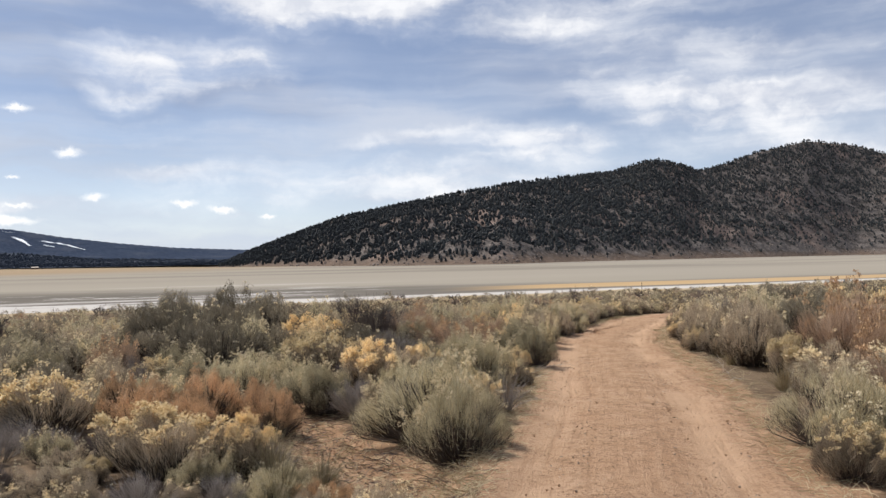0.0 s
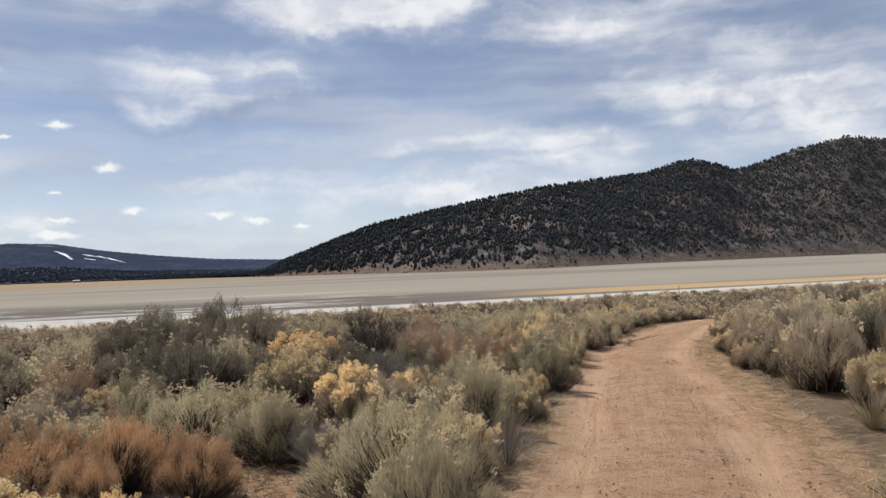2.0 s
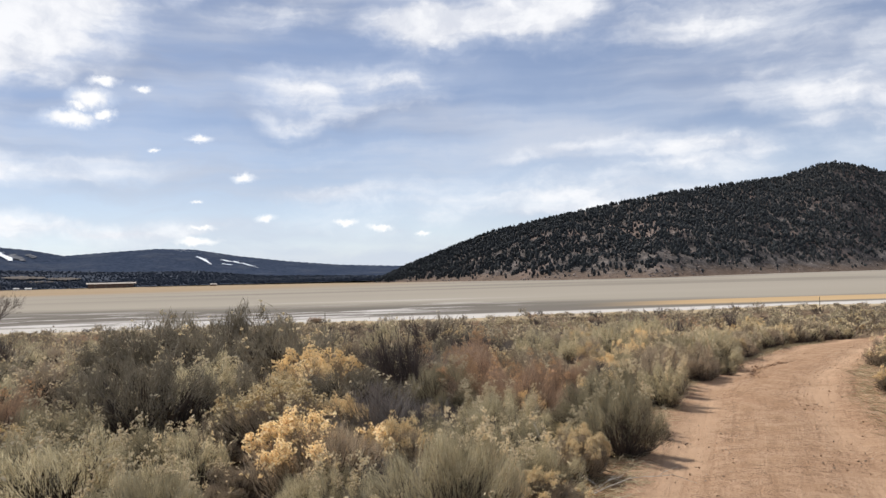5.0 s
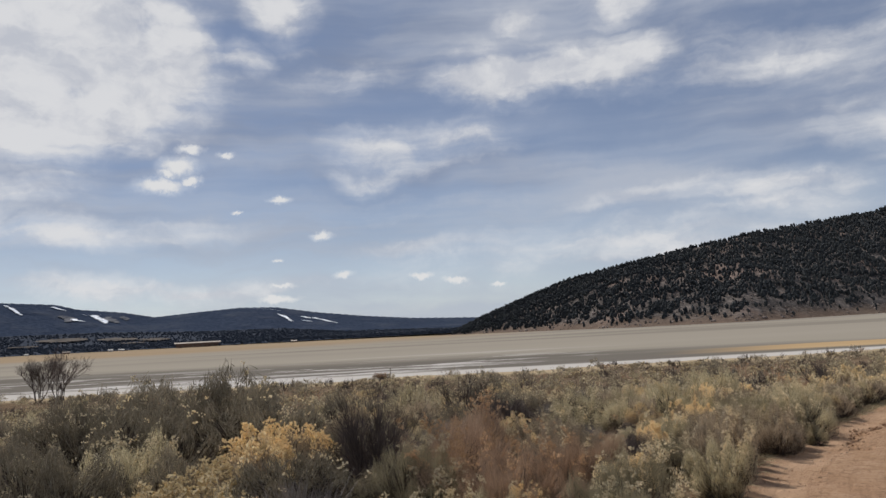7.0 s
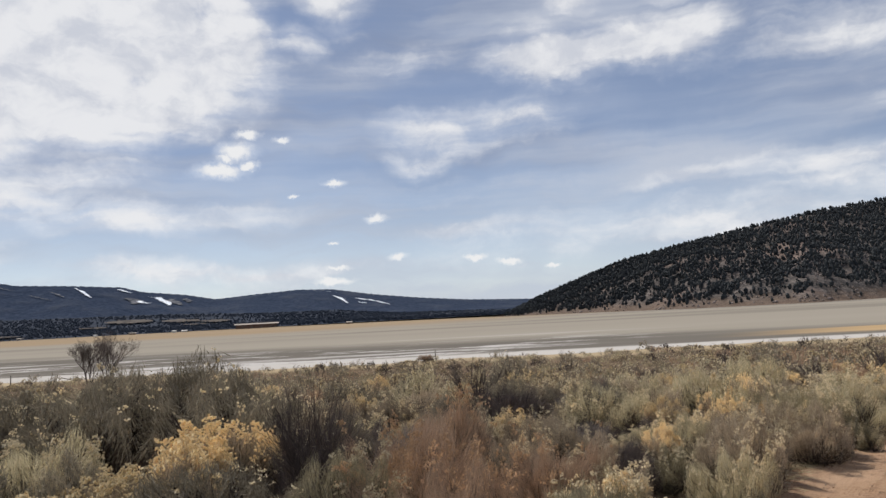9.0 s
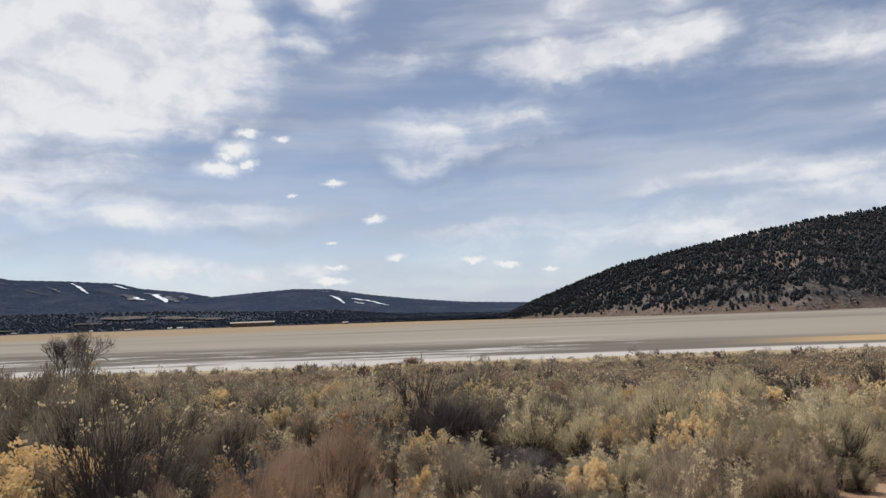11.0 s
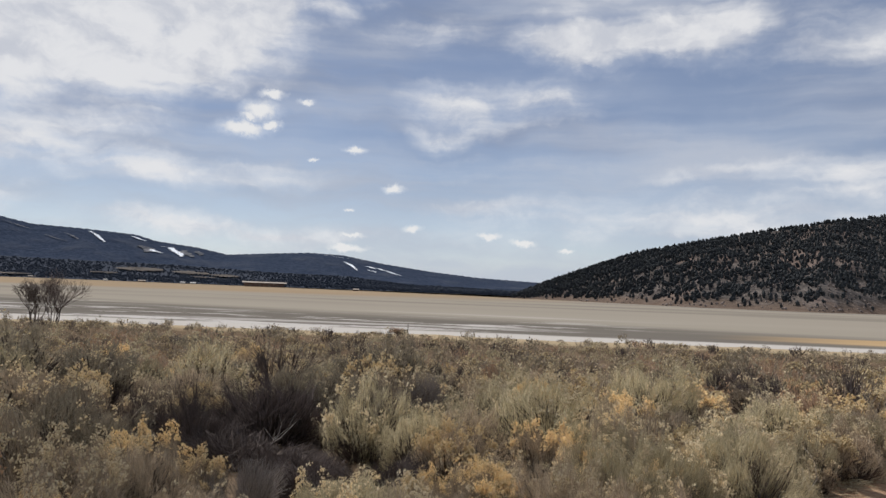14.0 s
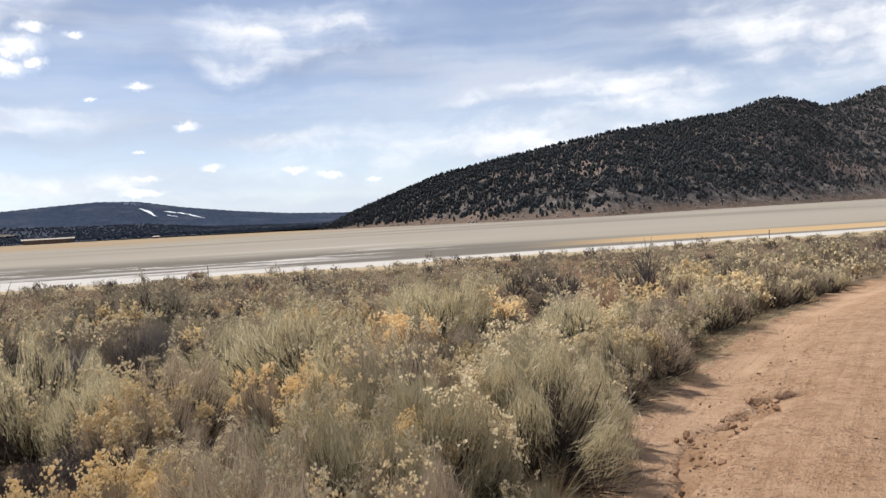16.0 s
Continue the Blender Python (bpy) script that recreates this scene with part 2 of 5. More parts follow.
def road_material():
    m, t, bsdf = material("packed_dirt", 0.92)
    p = place(t)
    mark = t.node("ShaderNodeAttribute")
    mark.attribute_name = "rut"
    rut = mark.outputs["Fac"]
    big, mid, small = t.noise(p, 0.5, 4), t.noise(p, 3.2, 6, 0.62), t.noise(p, 45.0, 5, 0.65)
    c = t.mix(t.ramp(mid, 0.32, 0.7), (0.36, 0.228, 0.14), (0.44, 0.292, 0.19))
    c = t.mix(t.math("MULTIPLY", t.ramp(big, 0.45, 0.65), 0.35), c, (0.33, 0.19, 0.112))
    c = t.mix(t.math("MULTIPLY", rut, 0.85), c, (0.49, 0.33, 0.215))
    crumbs = t.math("MULTIPLY", t.ramp(t.math("ADD", t.math("MULTIPLY", small, 0.6), t.math("MULTIPLY", t.noise(p, 17.0, 5, 0.7), 0.4)), 0.48, 0.62), t.math("MULTIPLY", t.ramp(t.noise(p, 2.0, 4, 0.65), 0.36, 0.60, 0.3, 1.0), t.ramp(rut, 0.75, 0.15, 0.12, 1.0)))
    side = t.node("ShaderNodeAttribute")
    side.attribute_name = "across"
    px, py, pz = t.split(p)
    drag = t.noise(t.join(t.math("MULTIPLY", side.outputs["Fac"], 11.0), t.math("MULTIPLY", py, 0.55), 0.0), 1.0, 5, 0.65)
    c = t.mix(t.math("MULTIPLY", t.ramp(drag, 0.50, 0.66), 0.30), c, (0.205, 0.118, 0.072))
    c = t.mix(t.math("MULTIPLY", t.ramp(drag, 0.48, 0.34), 0.30), c, (0.47, 0.32, 0.21))
    churn = t.math("MULTIPLY", t.ramp(t.noise(p, 7.5, 6, 0.7), 0.50, 0.62), t.ramp(rut, 0.7, 0.1, 0.1, 1.0))
    c = t.mix(t.math("MULTIPLY", churn, 0.5), c, (0.235, 0.145, 0.09))
    c = t.mix(crumbs, c, (0.165, 0.10, 0.065))
    c = t.mix(t.math("MULTIPLY", t.ramp(t.noise(p, 60.0, 3, 0.6), 0.62, 0.70), 0.6), c, (0.52, 0.39, 0.28))
    t.put(c, bsdf.inputs["Base Color"])
    bump(t, bsdf, t.math("ADD", t.math("ADD", mid, drag), t.math("MULTIPLY", small, 1.2)), 0.9, 0.028)
    return m


def lake_material():
    m, t, bsdf = material("dry_lake_mud", 0.95)
    p = place(t)
    x, y, z = t.split(p)
    u = t.math("ADD", t.math("MULTIPLY", x, -0.445), t.math("MULTIPLY", y, 0.895))
    v = t.math("ADD", t.math("MULTIPLY", x, 0.895), t.math("MULTIPLY", y, 0.445))
    along = t.noise(t.join(t.math("MULTIPLY", u, 0.05), t.math("MULTIPLY", v, 0.008), 0.0), 1.0, 5, 0.6)
    wide = t.noise(t.join(t.math("MULTIPLY", u, 0.012), t.math("MULTIPLY", v, 0.003), 3.0), 1.0, 4, 0.6)
    uu = t.math("ADD", u, t.math("MULTIPLY", t.math("SUBTRACT", along, 0.5), 16.0))
    um = t.math("ADD", t.math("ADD", u, t.math("MULTIPLY", t.math("SUBTRACT", along, 0.5), 60.0)), t.math("MULTIPLY", t.math("MAXIMUM", t.math("MINIMUM", v, 90.0), -160.0), 0.30))
    mud = t.mix(along, (0.125, 0.112, 0.096), (0.165, 0.148, 0.127))
    light = t.mix(wide, (0.245, 0.218, 0.178), (0.32, 0.287, 0.237))
    c = t.mix(t.ramp(um, 128, 168), mud, light)
    c = t.mix(t.math("MULTIPLY", t.ramp(wide, 0.46, 0.62), t.ramp(u, 180, 300, 0, 0.75)), c, (0.19, 0.169, 0.140))
    # streaks of salt, and the salt crust of the shore
    salt = t.math("MULTIPLY", t.ramp(along, 0.53, 0.64), t.math("MULTIPLY", t.math("MULTIPLY", t.ramp(u, 100, 112), t.ramp(u, 190, 140)), t.ramp(x, -15, -60)))
    c = t.mix(t.math("MULTIPLY", salt, 0.8), c, (0.50, 0.475, 0.445))
    c = t.mix(t.ramp(uu, 103, 99), c, t.mix(along, (0.38, 0.348, 0.31), (0.52, 0.495, 0.46)))
    fleck = t.noise(t.join(t.math("MULTIPLY", u, 0.11), t.math("MULTIPLY", v, 0.045), 7.0), 1.0, 6, 0.65)
    broken = t.math("MULTIPLY", t.ramp(fleck, 0.53, 0.60), t.math("MULTIPLY", t.math("MULTIPLY", t.ramp(u, 95, 103), t.ramp(u, 165, 118)), t.ramp(x, -10, -45)))
    c = t.mix(t.math("MULTIPLY", broken, 0.85), c, (0.50, 0.475, 0.445))
    # a strip of dry grass, and golden grass on the far flats
    strip = t.math("MULTIPLY", t.ramp(t.math("ABSOLUTE", t.math("SUBTRACT", uu, t.math("ADD", 119.0, t.math("MULTIPLY", v, -0.06)))), 9, 5), t.ramp(x, -14, 10))
    c = t.mix(strip, c, t.mix(along, (0.345, 0.235, 0.122), (0.45, 0.325, 0.19)))
    far = t.math("MULTIPLY", t.ramp(t.math("ADD", u, t.math("MULTIPLY", wide, 160)), 430, 640), t.ramp(x, -120, -380))
    c = t.mix(far, c, t.mix(wide, (0.25, 0.187, 0.120), (0.33, 0.256, 0.175)))
    t.put(c, bsdf.inputs["Base Color"])
    return m


def hill_material():
    m, t, bsdf = material("rocky_hillside", 0.95)
    p = place(t)
    big, mid, small = t.noise(p, 0.012, 4, 0.6), t.noise(p, 0.045, 5, 0.65), t.noise(p, 0.3, 4, 0.7)
    c = t.mix(t.ramp(mid, 0.38, 0.66), (0.054, 0.049, 0.046), (0.135, 0.119, 0.109))
    c = t.mix(t.math("MULTIPLY", t.ramp(big, 0.52, 0.66), 0.55), c, (0.215, 0.155, 0.128))
    c = t.mix(t.math("MULTIPLY", t.ramp(small, 0.50, 0.70), 0.7), c, (0.25, 0.21, 0.185))
    x, y, z = t.split(p)
    foot = t.ramp(t.math("ADD", z, t.math("MULTIPLY", mid, 14)), 16, 4)
    c = t.mix(t.math("MULTIPLY", foot, 0.8), c, t.mix(small, (0.088, 0.064, 0.050), (0.20, 0.145, 0.108)))
    t.put(c, bsdf.inputs["Base Color"])
    bump(t, bsdf, mid, 1.0, 6.0)
    return m


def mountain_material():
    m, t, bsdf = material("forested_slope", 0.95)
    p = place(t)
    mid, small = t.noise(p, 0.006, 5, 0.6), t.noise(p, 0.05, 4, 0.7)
    # blue air haze is mixed into the dark forest colour
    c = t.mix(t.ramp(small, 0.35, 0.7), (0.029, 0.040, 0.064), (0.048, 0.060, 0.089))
    # paler noise patches stand in for light and shade on ridges
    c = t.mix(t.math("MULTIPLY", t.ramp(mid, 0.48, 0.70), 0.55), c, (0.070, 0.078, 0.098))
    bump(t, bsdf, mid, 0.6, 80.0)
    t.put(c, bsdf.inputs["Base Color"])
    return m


def plain_material(name, a, b, scale, rough=0.8):
    m, t, bsdf = material(name, rough)
    n = t.noise(place(t), scale, 5, 0.6)
    t.put(t.mix(t.ramp(n, 0.3, 0.7), a, b), bsdf.inputs["Base Color"])
    return m


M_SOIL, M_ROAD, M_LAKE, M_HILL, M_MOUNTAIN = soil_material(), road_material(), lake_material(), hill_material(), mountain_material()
M_SNOW = plain_material("snow", (0.62, 0.66, 0.72), (0.86, 0.88, 0.90), 0.03)
M_SCAR = plain_material("bare_ski_run", (0.075, 0.08, 0.092), (0.19, 0.19, 0.20), 0.03)
# far floor under the woods, its colour blued by painted haze
M_HAZY_BELT = plain_material("forest_floor", (0.034, 0.041, 0.056), (0.064, 0.070, 0.084), 0.05)
M_CLEARING = plain_material("cleared_ground", (0.06, 0.055, 0.052), (0.15, 0.132, 0.118), 0.02)
M_BARN = plain_material("weathered_boards", (0.10, 0.065, 0.05), (0.17, 0.115, 0.09), 0.4)
M_ROOF = plain_material("pale_metal_roof", (0.33, 0.29, 0.25), (0.43, 0.38, 0.33), 0.3)
M_WHITE = plain_material("white_boards", (0.42, 0.41, 0.39), (0.58, 0.57, 0.55), 0.5)
M_POST = plain_material("grey_post_wood", (0.09, 0.075, 0.06), (0.19, 0.16, 0.135), 14.0)
M_STONE = twig_material("pebbles", (0.30, 0.205, 0.145), (0.52, 0.40, 0.30))
M_CLOD = twig_material("dirt_clods", (0.24, 0.14, 0.085), (0.42, 0.265, 0.165))
M_LEAF = twig_material("leaf_bits", (0.10, 0.062, 0.042), (0.62, 0.50, 0.37))
M_ROCK = twig_material("hill_rocks", (0.17, 0.138, 0.122), (0.36, 0.30, 0.265))


# ---------------------------------------------------------------- shape of the land
rng = np.random.default_rng(7)
CENTRE = np.array((2.5, 9.0))


def interp(v, table):
    return np.interp(v, [a for a, _ in table], [b for _, b in table])


SLOPE = [(-400, 6.0), (-60, 1.4), (-20, 0.6), (0, 0.25), (8, 0.05), (16, -0.15), (24, -0.5), (30, -0.98), (40, -1.55), (60, -2.2),
         (86, -2.98), (94, -3.26), (130, -4.0)]
SHORE = [(-180, 2400), (-61, 2200), (-42, 1650), (-22.5, 920), (-9, 625), (-1, 615), (12, 900), (24, 1300), (70, 1600), (180, 2400)]
TRACK = [(-12, 1.75), (0, 1.95), (6, 2.32), (10, 2.85), (14, 3.15), (18, 3.5), (22, 4.3), (25, 5.25), (29, 6.65), (33, 8.45), (37, 10.2),
         (41, 12.1), (50, 17), (60, 24), (70, 32)]
HALF = 1.38
GULLY = [(3.68, 20.2), (3.73, 21.3), (3.78, 21.95), (3.92, 22.9), (4.09, 23.3), (4.33, 23.6), (4.61, 24.3), (4.95, 24.7)]


def wave(x, y, seed, size):
    g = np.random.default_rng(seed)
    out = 0.0
    for k in range(6):
        a, f, ph = g.uniform(0, 6.28), (0.6 + 0.35 * k) / size * 6.28, g.uniform(0, 6.28)
        out = out + np.sin((x * math.cos(a) + y * math.sin(a)) * f + ph) / (1 + 0.6 * k)
    return out / 2.6


def off_track(x, y):
    """Signed distance to the right of the track's middle."""
    return (x - interp(y, TRACK)) * np.cos(np.arctan(np.gradient(interp(np.arange(-12, 71.0), TRACK))))[np.clip((np.asarray(y) + 12).astype(int), 0, 82)]


def land(x, y):
    x, y = np.asarray(x, float), np.asarray(y, float)
    u = -0.445 * x + 0.895 * y
    rel = np.stack((x - CENTRE[0], y - CENTRE[1]))
    r, az = np.hypot(*rel), np.degrees(np.arctan2(rel[0], rel[1]))
    z = interp(u, SLOPE) + 0.05 * wave(x, y, 3, 7.0) * np.clip(r / 6, 0.3, 1) + 0.10 * wave(x, y, 5, 25.0) * np.clip((r - 10) / 20, 0, 1)
    # a shallow sandy wash that leaves the track to the left
    across, length = 0.83 * (x + 0.3) + 0.56 * (y - 7.5), -0.56 * (x + 0.3) + 0.83 * (y - 7.5)
    wash = 0.24 * np.exp(-(across / 1.35) ** 2) * np.clip((length + 5) / 4, 0, 1) * np.clip((10 - length) / 4, 0, 1)
    z = z - wash * np.clip((interp(y, TRACK) - x - 1.35) / 0.7, 0, 1)
    shore = interp(az, SHORE)
    z = np.where((u > 94) & (r > shore - 40), -3.6 + np.clip((r - shore + 40) / 40, 0, 1) * 0.6 + np.clip(r - shore, 0, 3000) * 0.002, z)
    return z


def bed(x, y):
    """The land with the track pressed into it."""
    d = np.abs(off_track(x, y))
    return land(x, y) - 0.07 * np.clip((HALF - 0.10 - d) / 0.12, 0, 1) * (np.asarray(y) < 51)


def mesh_from(name, verts, faces, mat, smooth=False):
    m = bpy.data.meshes.new(name)
    m.from_pydata(np.asarray(verts, float).tolist() if not isinstance(verts, list) else verts, [], faces if isinstance(faces, list) else np.asarray(faces).tolist())
    m.materials.append(mat)
    if smooth:
        m.polygons.foreach_set("use_smooth", [True] * len(m.polygons))
    m.update()
    return m


def grid_faces(rows, cols, wrap=False):
    i, j = np.meshgrid(np.arange(rows - 1), np.arange(cols if wrap else cols - 1), indexing="ij")
    k = (j + 1) % cols
    return np.stack((i * cols + j, i * cols + k, (i + 1) * cols + k, (i + 1) * cols + j), -1).reshape(-1, 4)


def build_ground():
    radii = np.concatenate(([0.05], np.geomspace(0.6, 4900, 160)))
    az = np.radians(np.arange(0, 360, 1.0))
    r, a = np.meshgrid(radii, az, indexing="ij")
    x, y = CENTRE[0] + r * np.sin(a), CENTRE[1] + r * np.cos(a)
    v = np.stack((x, y, bed(x, y)), -1).reshape(-1, 3)
    faces = grid_faces(len(radii), len(az), True)[:, ::-1]
    m = mesh_from("ground", v, faces, M_SOIL, True)
    d = np.abs(off_track(x, y)) - HALF
    across, length = 0.83 * (x + 0.5) + 0.56 * (y - 7.6), -0.56 * (x + 0.5) + 0.83 * (y - 7.6)
    bare = np.maximum(np.clip(1 - d / 0.6, 0, 1) * (y < 70), np.clip(1.25 - np.abs(across) / 0.7, 0, 1) * (length > -4) * (length < 3.2))
    m.attributes.new("bare", "FLOAT", "POINT").data.foreach_set("value", bare.ravel())
    return tagged(new("ground", m), "sandy tan soil with grey plant litter", "ground", kind="structure")


def build_road():
    ys = np.concatenate((np.arange(-8, 20.5, 0.085), np.arange(20.5, 25.5, 0.032), np.arange(25.5, 52, 0.10)))
    cs = np.linspace(-1, 1, 81)
    y, c = np.meshgrid(ys, cs, indexing="ij")
    edge = HALF + 0.16 * wave(y, c * 0 + 3, 11, 3.0)
    d = c * (edge + 0.1)
    tilt = np.arctan(np.gradient(interp(ys, TRACK), ys))[:, None]
    x, yy = interp(y, TRACK) + d * np.cos(tilt), y - d * np.sin(tilt)
    rut = np.exp(-((np.abs(d + 0.04) - 0.80) / 0.30) ** 2)
    z = land(x, yy) - 0.035 * rut + 0.012 * np.exp(-(d / 0.35) ** 2) + 0.004 * wave(x, yy, 21, 2.1) * (1 - 0.7 * rut)
    z += 0.016 * np.exp(-((np.abs(d) - 1.12) / 0.16) ** 2) * (0.5 + 0.5 * wave(x, yy, 23, 1.1))
    z -= 0.05 * np.clip((np.abs(c) - 0.86) / 0.14, 0, 1)
    # a washed-out crack along the shoulder: runs up the track, then turns across it
    jx, jy = x + 0.09 * wave(x, yy, 31, 0.8) + 0.05 * wave(x, yy, 33, 0.3), yy + 0.05 * wave(x, yy, 35, 0.5)
    gully = np.full(x.shape, 9.0)
    for (ax, ay), (bx, by) in zip(GULLY[:-1], GULLY[1:]):
        f = np.clip(((jx - ax) * (bx - ax) + (jy - ay) * (by - ay)) / ((bx - ax) ** 2 + (by - ay) ** 2), 0, 1)
        gully = np.minimum(gully, np.hypot(jx - ax - f * (bx - ax), jy - ay - f * (by - ay)))
    depth = 0.6 + 0.5 * wave(x, yy, 37, 0.7)
    z -= 0.17 * np.exp(-(gully / 0.065) ** 4) * np.clip(depth, 0.25, 1.1)
    z -= 0.03 * np.exp(-(gully / 0.22) ** 2)
    z += 0.016 * np.exp(-((gully - 0.17) / 0.07) ** 2) * (0.5 + 0.5 * wave(x, yy, 39, 0.35))
    m = mesh_from("road", np.stack((x, yy, z), -1).reshape(-1, 3), grid_faces(len(ys), len(cs)), M_ROAD, True)
    m.flip_normals()
    m.attributes.new("rut", "FLOAT", "POINT").data.foreach_set("value", (rut * np.clip(0.6 + 0.6 * wave(x, yy, 41, 2.0), 0, 1)).ravel())
    m.attributes.new("across", "FLOAT", "POINT").data.foreach_set("value", d.ravel())
    return tagged(new("road", m), "rutted reddish-tan dirt track between shrubs", "dirt track", kind="structure")


def build_lake():
    us, vs = np.concatenate((np.arange(86, 130, 2.0), np.geomspace(130, 2600, 60))), np.linspace(-3200, 3200, 160)
    u, v = np.meshgrid(us, vs, indexing="ij")
    x, y = -0.445 * u + 0.895 * v, 0.895 * u + 0.445 * v
    m = mesh_from("dry_lake", np.stack((x, y, 0 * x - 3.2), -1).reshape(-1, 3), grid_faces(len(us), len(vs))[:, ::-1], M_LAKE)
    return tagged(new("dry_lake", m), "dry grey lake bed with a white salt edge", "lake bed", kind="structure")


ground, road, lake = build_ground(), build_road(), build_lake()

HILL_D = SHORE
HILL_W = [(-24, 30), (-20, 110), (-13, 260), (-5, 380), (70, 520)]
HILL_EL = [(-24, -0.3), (-22.4, -0.2), (-20.6, 0.62), (-16.8, 2.15), (-13.3, 3.36), (-8.9, 4.22), (-4.5, 5.06), (0, 5.75), (4.4, 6.14), (7.8, 6.42),
           (9.9, 7.02), (11.2, 7.12), (12.6, 6.66), (13.85, 6.2), (15.5, 6.5), (17.8, 7.25), (21.1, 7.8), (24, 7.25), (26, 6.45), (40, 4.5), (70, 1.0)]


def hill_point(az, s):
    """A point of the hillside: azimuth in degrees, s from its foot (0) over the ridge (1) to its back (1.6)."""
    d0, wd = interp(az, HILL_D) - 6, interp(az, HILL_W)
    top = (d0 + wd) * np.tan(np.radians(interp(az, HILL_EL))) + 1.7 + 3.3
    d = d0 + wd * s
    up = np.where(s < 1, 0.05 * s + 0.95 * np.clip(s, 0, 1) ** 1.12, 1 - 1.2 * (s - 1))
    x, y = CENTRE[0] + d * np.sin(np.radians(az)), d * np.cos(np.radians(az))
    rough = wave(x, y, 51, 130.0) * 10 + wave(x, y, 52, 45.0) * 4
    return x, y, -3.3 + top * up + rough * np.clip(s * (1 - s) * 3, 0, 1) * np.clip(top / 60, 0, 1)


def build_hill():
    az, s = np.meshgrid(np.arange(-24, 70.1, 0.35), np.linspace(0, 1.6, 60), indexing="ij")
    x, y, z = hill_point(az, s)
    m = mesh_from("hill", np.stack((x, y, z), -1).reshape(-1, 3), grid_faces(*az.shape), M_HILL, True)
    return tagged(new("hill", m), "rocky brown hill dotted with dark conifers", "hill", kind="structure")


MTN_EL = [(-130, 2.0), (-100, 3.5), (-75, 4.3), (-63.2, 4.05), (-61.2, 3.95), (-60.3, 4.1), (-59.1, 3.85), (-57.6, 3.55), (-54.3, 3.45), (-51, 3.25),
          (-49.6, 2.86), (-46.7, 2.55), (-44.6, 2.14), (-41.6, 2.38), (-38.6, 2.58), (-36, 2.5), (-32.9, 1.97), (-29.3, 1.52), (-25.4, 1.16),
          (-21, 0.97), (-10, 0.8), (0, 0.5)]


def mountain_point(az, s):
    el = 0.1 + (interp(az, MTN_EL) - 0.1) * np.minimum(s, 1) - 0.4 * np.maximum(s - 1, 0)
    d = 3300 + 1000 * s + 60 * np.sin(az * 0.5) + 25 * np.sin(az * 1.1 + 2 * s)
    return CENTRE[0] + d * np.sin(np.radians(az)), d * np.cos(np.radians(az)), d * np.tan(np.radians(el)) + 1.7 + 1.5 * np.sin(az * 11) * (s > 0.98)


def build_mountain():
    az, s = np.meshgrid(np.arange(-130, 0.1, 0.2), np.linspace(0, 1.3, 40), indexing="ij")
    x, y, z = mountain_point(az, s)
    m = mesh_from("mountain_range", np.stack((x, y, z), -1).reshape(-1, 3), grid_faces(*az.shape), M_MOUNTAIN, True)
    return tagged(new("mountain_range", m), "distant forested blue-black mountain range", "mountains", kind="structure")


def build_run(a, b, width, mat, name, label, category, seed):
    """A cleared ski run laid on the mountain, from (azimuth, elevation) a to b."""
    t = np.linspace(0, 1, 14)
    g = np.random.default_rng(seed)
    az = a[0] + (b[0] - a[0]) * t + 0.10 * np.sin(t * 5 + seed) * width * 3
    el = a[1] + (b[1] - a[1]) * t
    wd = 1.05 * width * (0.55 + 0.45 * np.sin(np.pi * np.clip(t + 0.08, 0, 1))) * g.uniform(0.35, 1.35, 14)
    rows = []
    for side in (-1, 0, 1):
        aa = az + side * wd / 2
        s = (el - 0.1) / (interp(aa, MTN_EL) - 0.1)
        x, y, z = mountain_point(aa, np.minimum(s, 0.985))
        k = 0.994
        rows.append(np.stack((x * k, y * k, 1.7 + (z - 1.7) * k), -1))
    m = mesh_from(name, np.stack(rows).reshape(-1, 3), grid_faces(3, 14), mat, True)
    return tagged(new(name, m), label, category, kind="structure")


build_hill()
build_mountain()
for i, (a, b, wd) in enumerate([((-54.0, 3.3), (-52.9, 2.6), 0.22), ((-51.3, 3.12), (-50.3, 2.85), 0.25), ((-50.0, 2.25), (-49.3, 2.05), 0.55),
                                ((-49.3, 2.5), (-48.2, 2.42), 0.16), ((-48.45, 2.45), (-47.9, 1.85), 0.5), ((-36.9, 2.38), (-35.9, 2.4), 0.12),
                                ((-35.85, 2.0), (-34.75, 1.4), 0.28), ((-34.2, 1.72), (-33.2, 1.55), 0.3), ((-33.3, 1.6), (-32.4, 1.38), 0.25),
                                ((-32.6, 1.45), (-31.5, 1.1), 0.18), ((-34.0, 1.45), (-33.4, 1.3), 0.2), ((-37.6, 2.5), (-35.5, 2.25), 0.06)]):
    build_run(a, b, wd, M_SNOW, "snow_run", "white snow on a cleared ski run", "snow", i)
for i, (a, b, wd) in enumerate([((-59.4, 3.7), (-57.6, 3.2), 0.12), ((-56.8, 2.9), (-55.4, 2.5), 0.14), ((-47.6, 2.3), (-47.3, 1.85), 0.8), ((-46.6, 2.3), (-46.6, 2.0), 0.5), ((-50.5, 2.5), (-50.1, 2.05), 0.7), ((-55.6, 3.1), (-54.6, 2.7), 0.2)]):
    build_run(a, b, wd, M_SCAR, "bare_run", "bare grey cleared slope on the mountain", "slope", 20 + i)


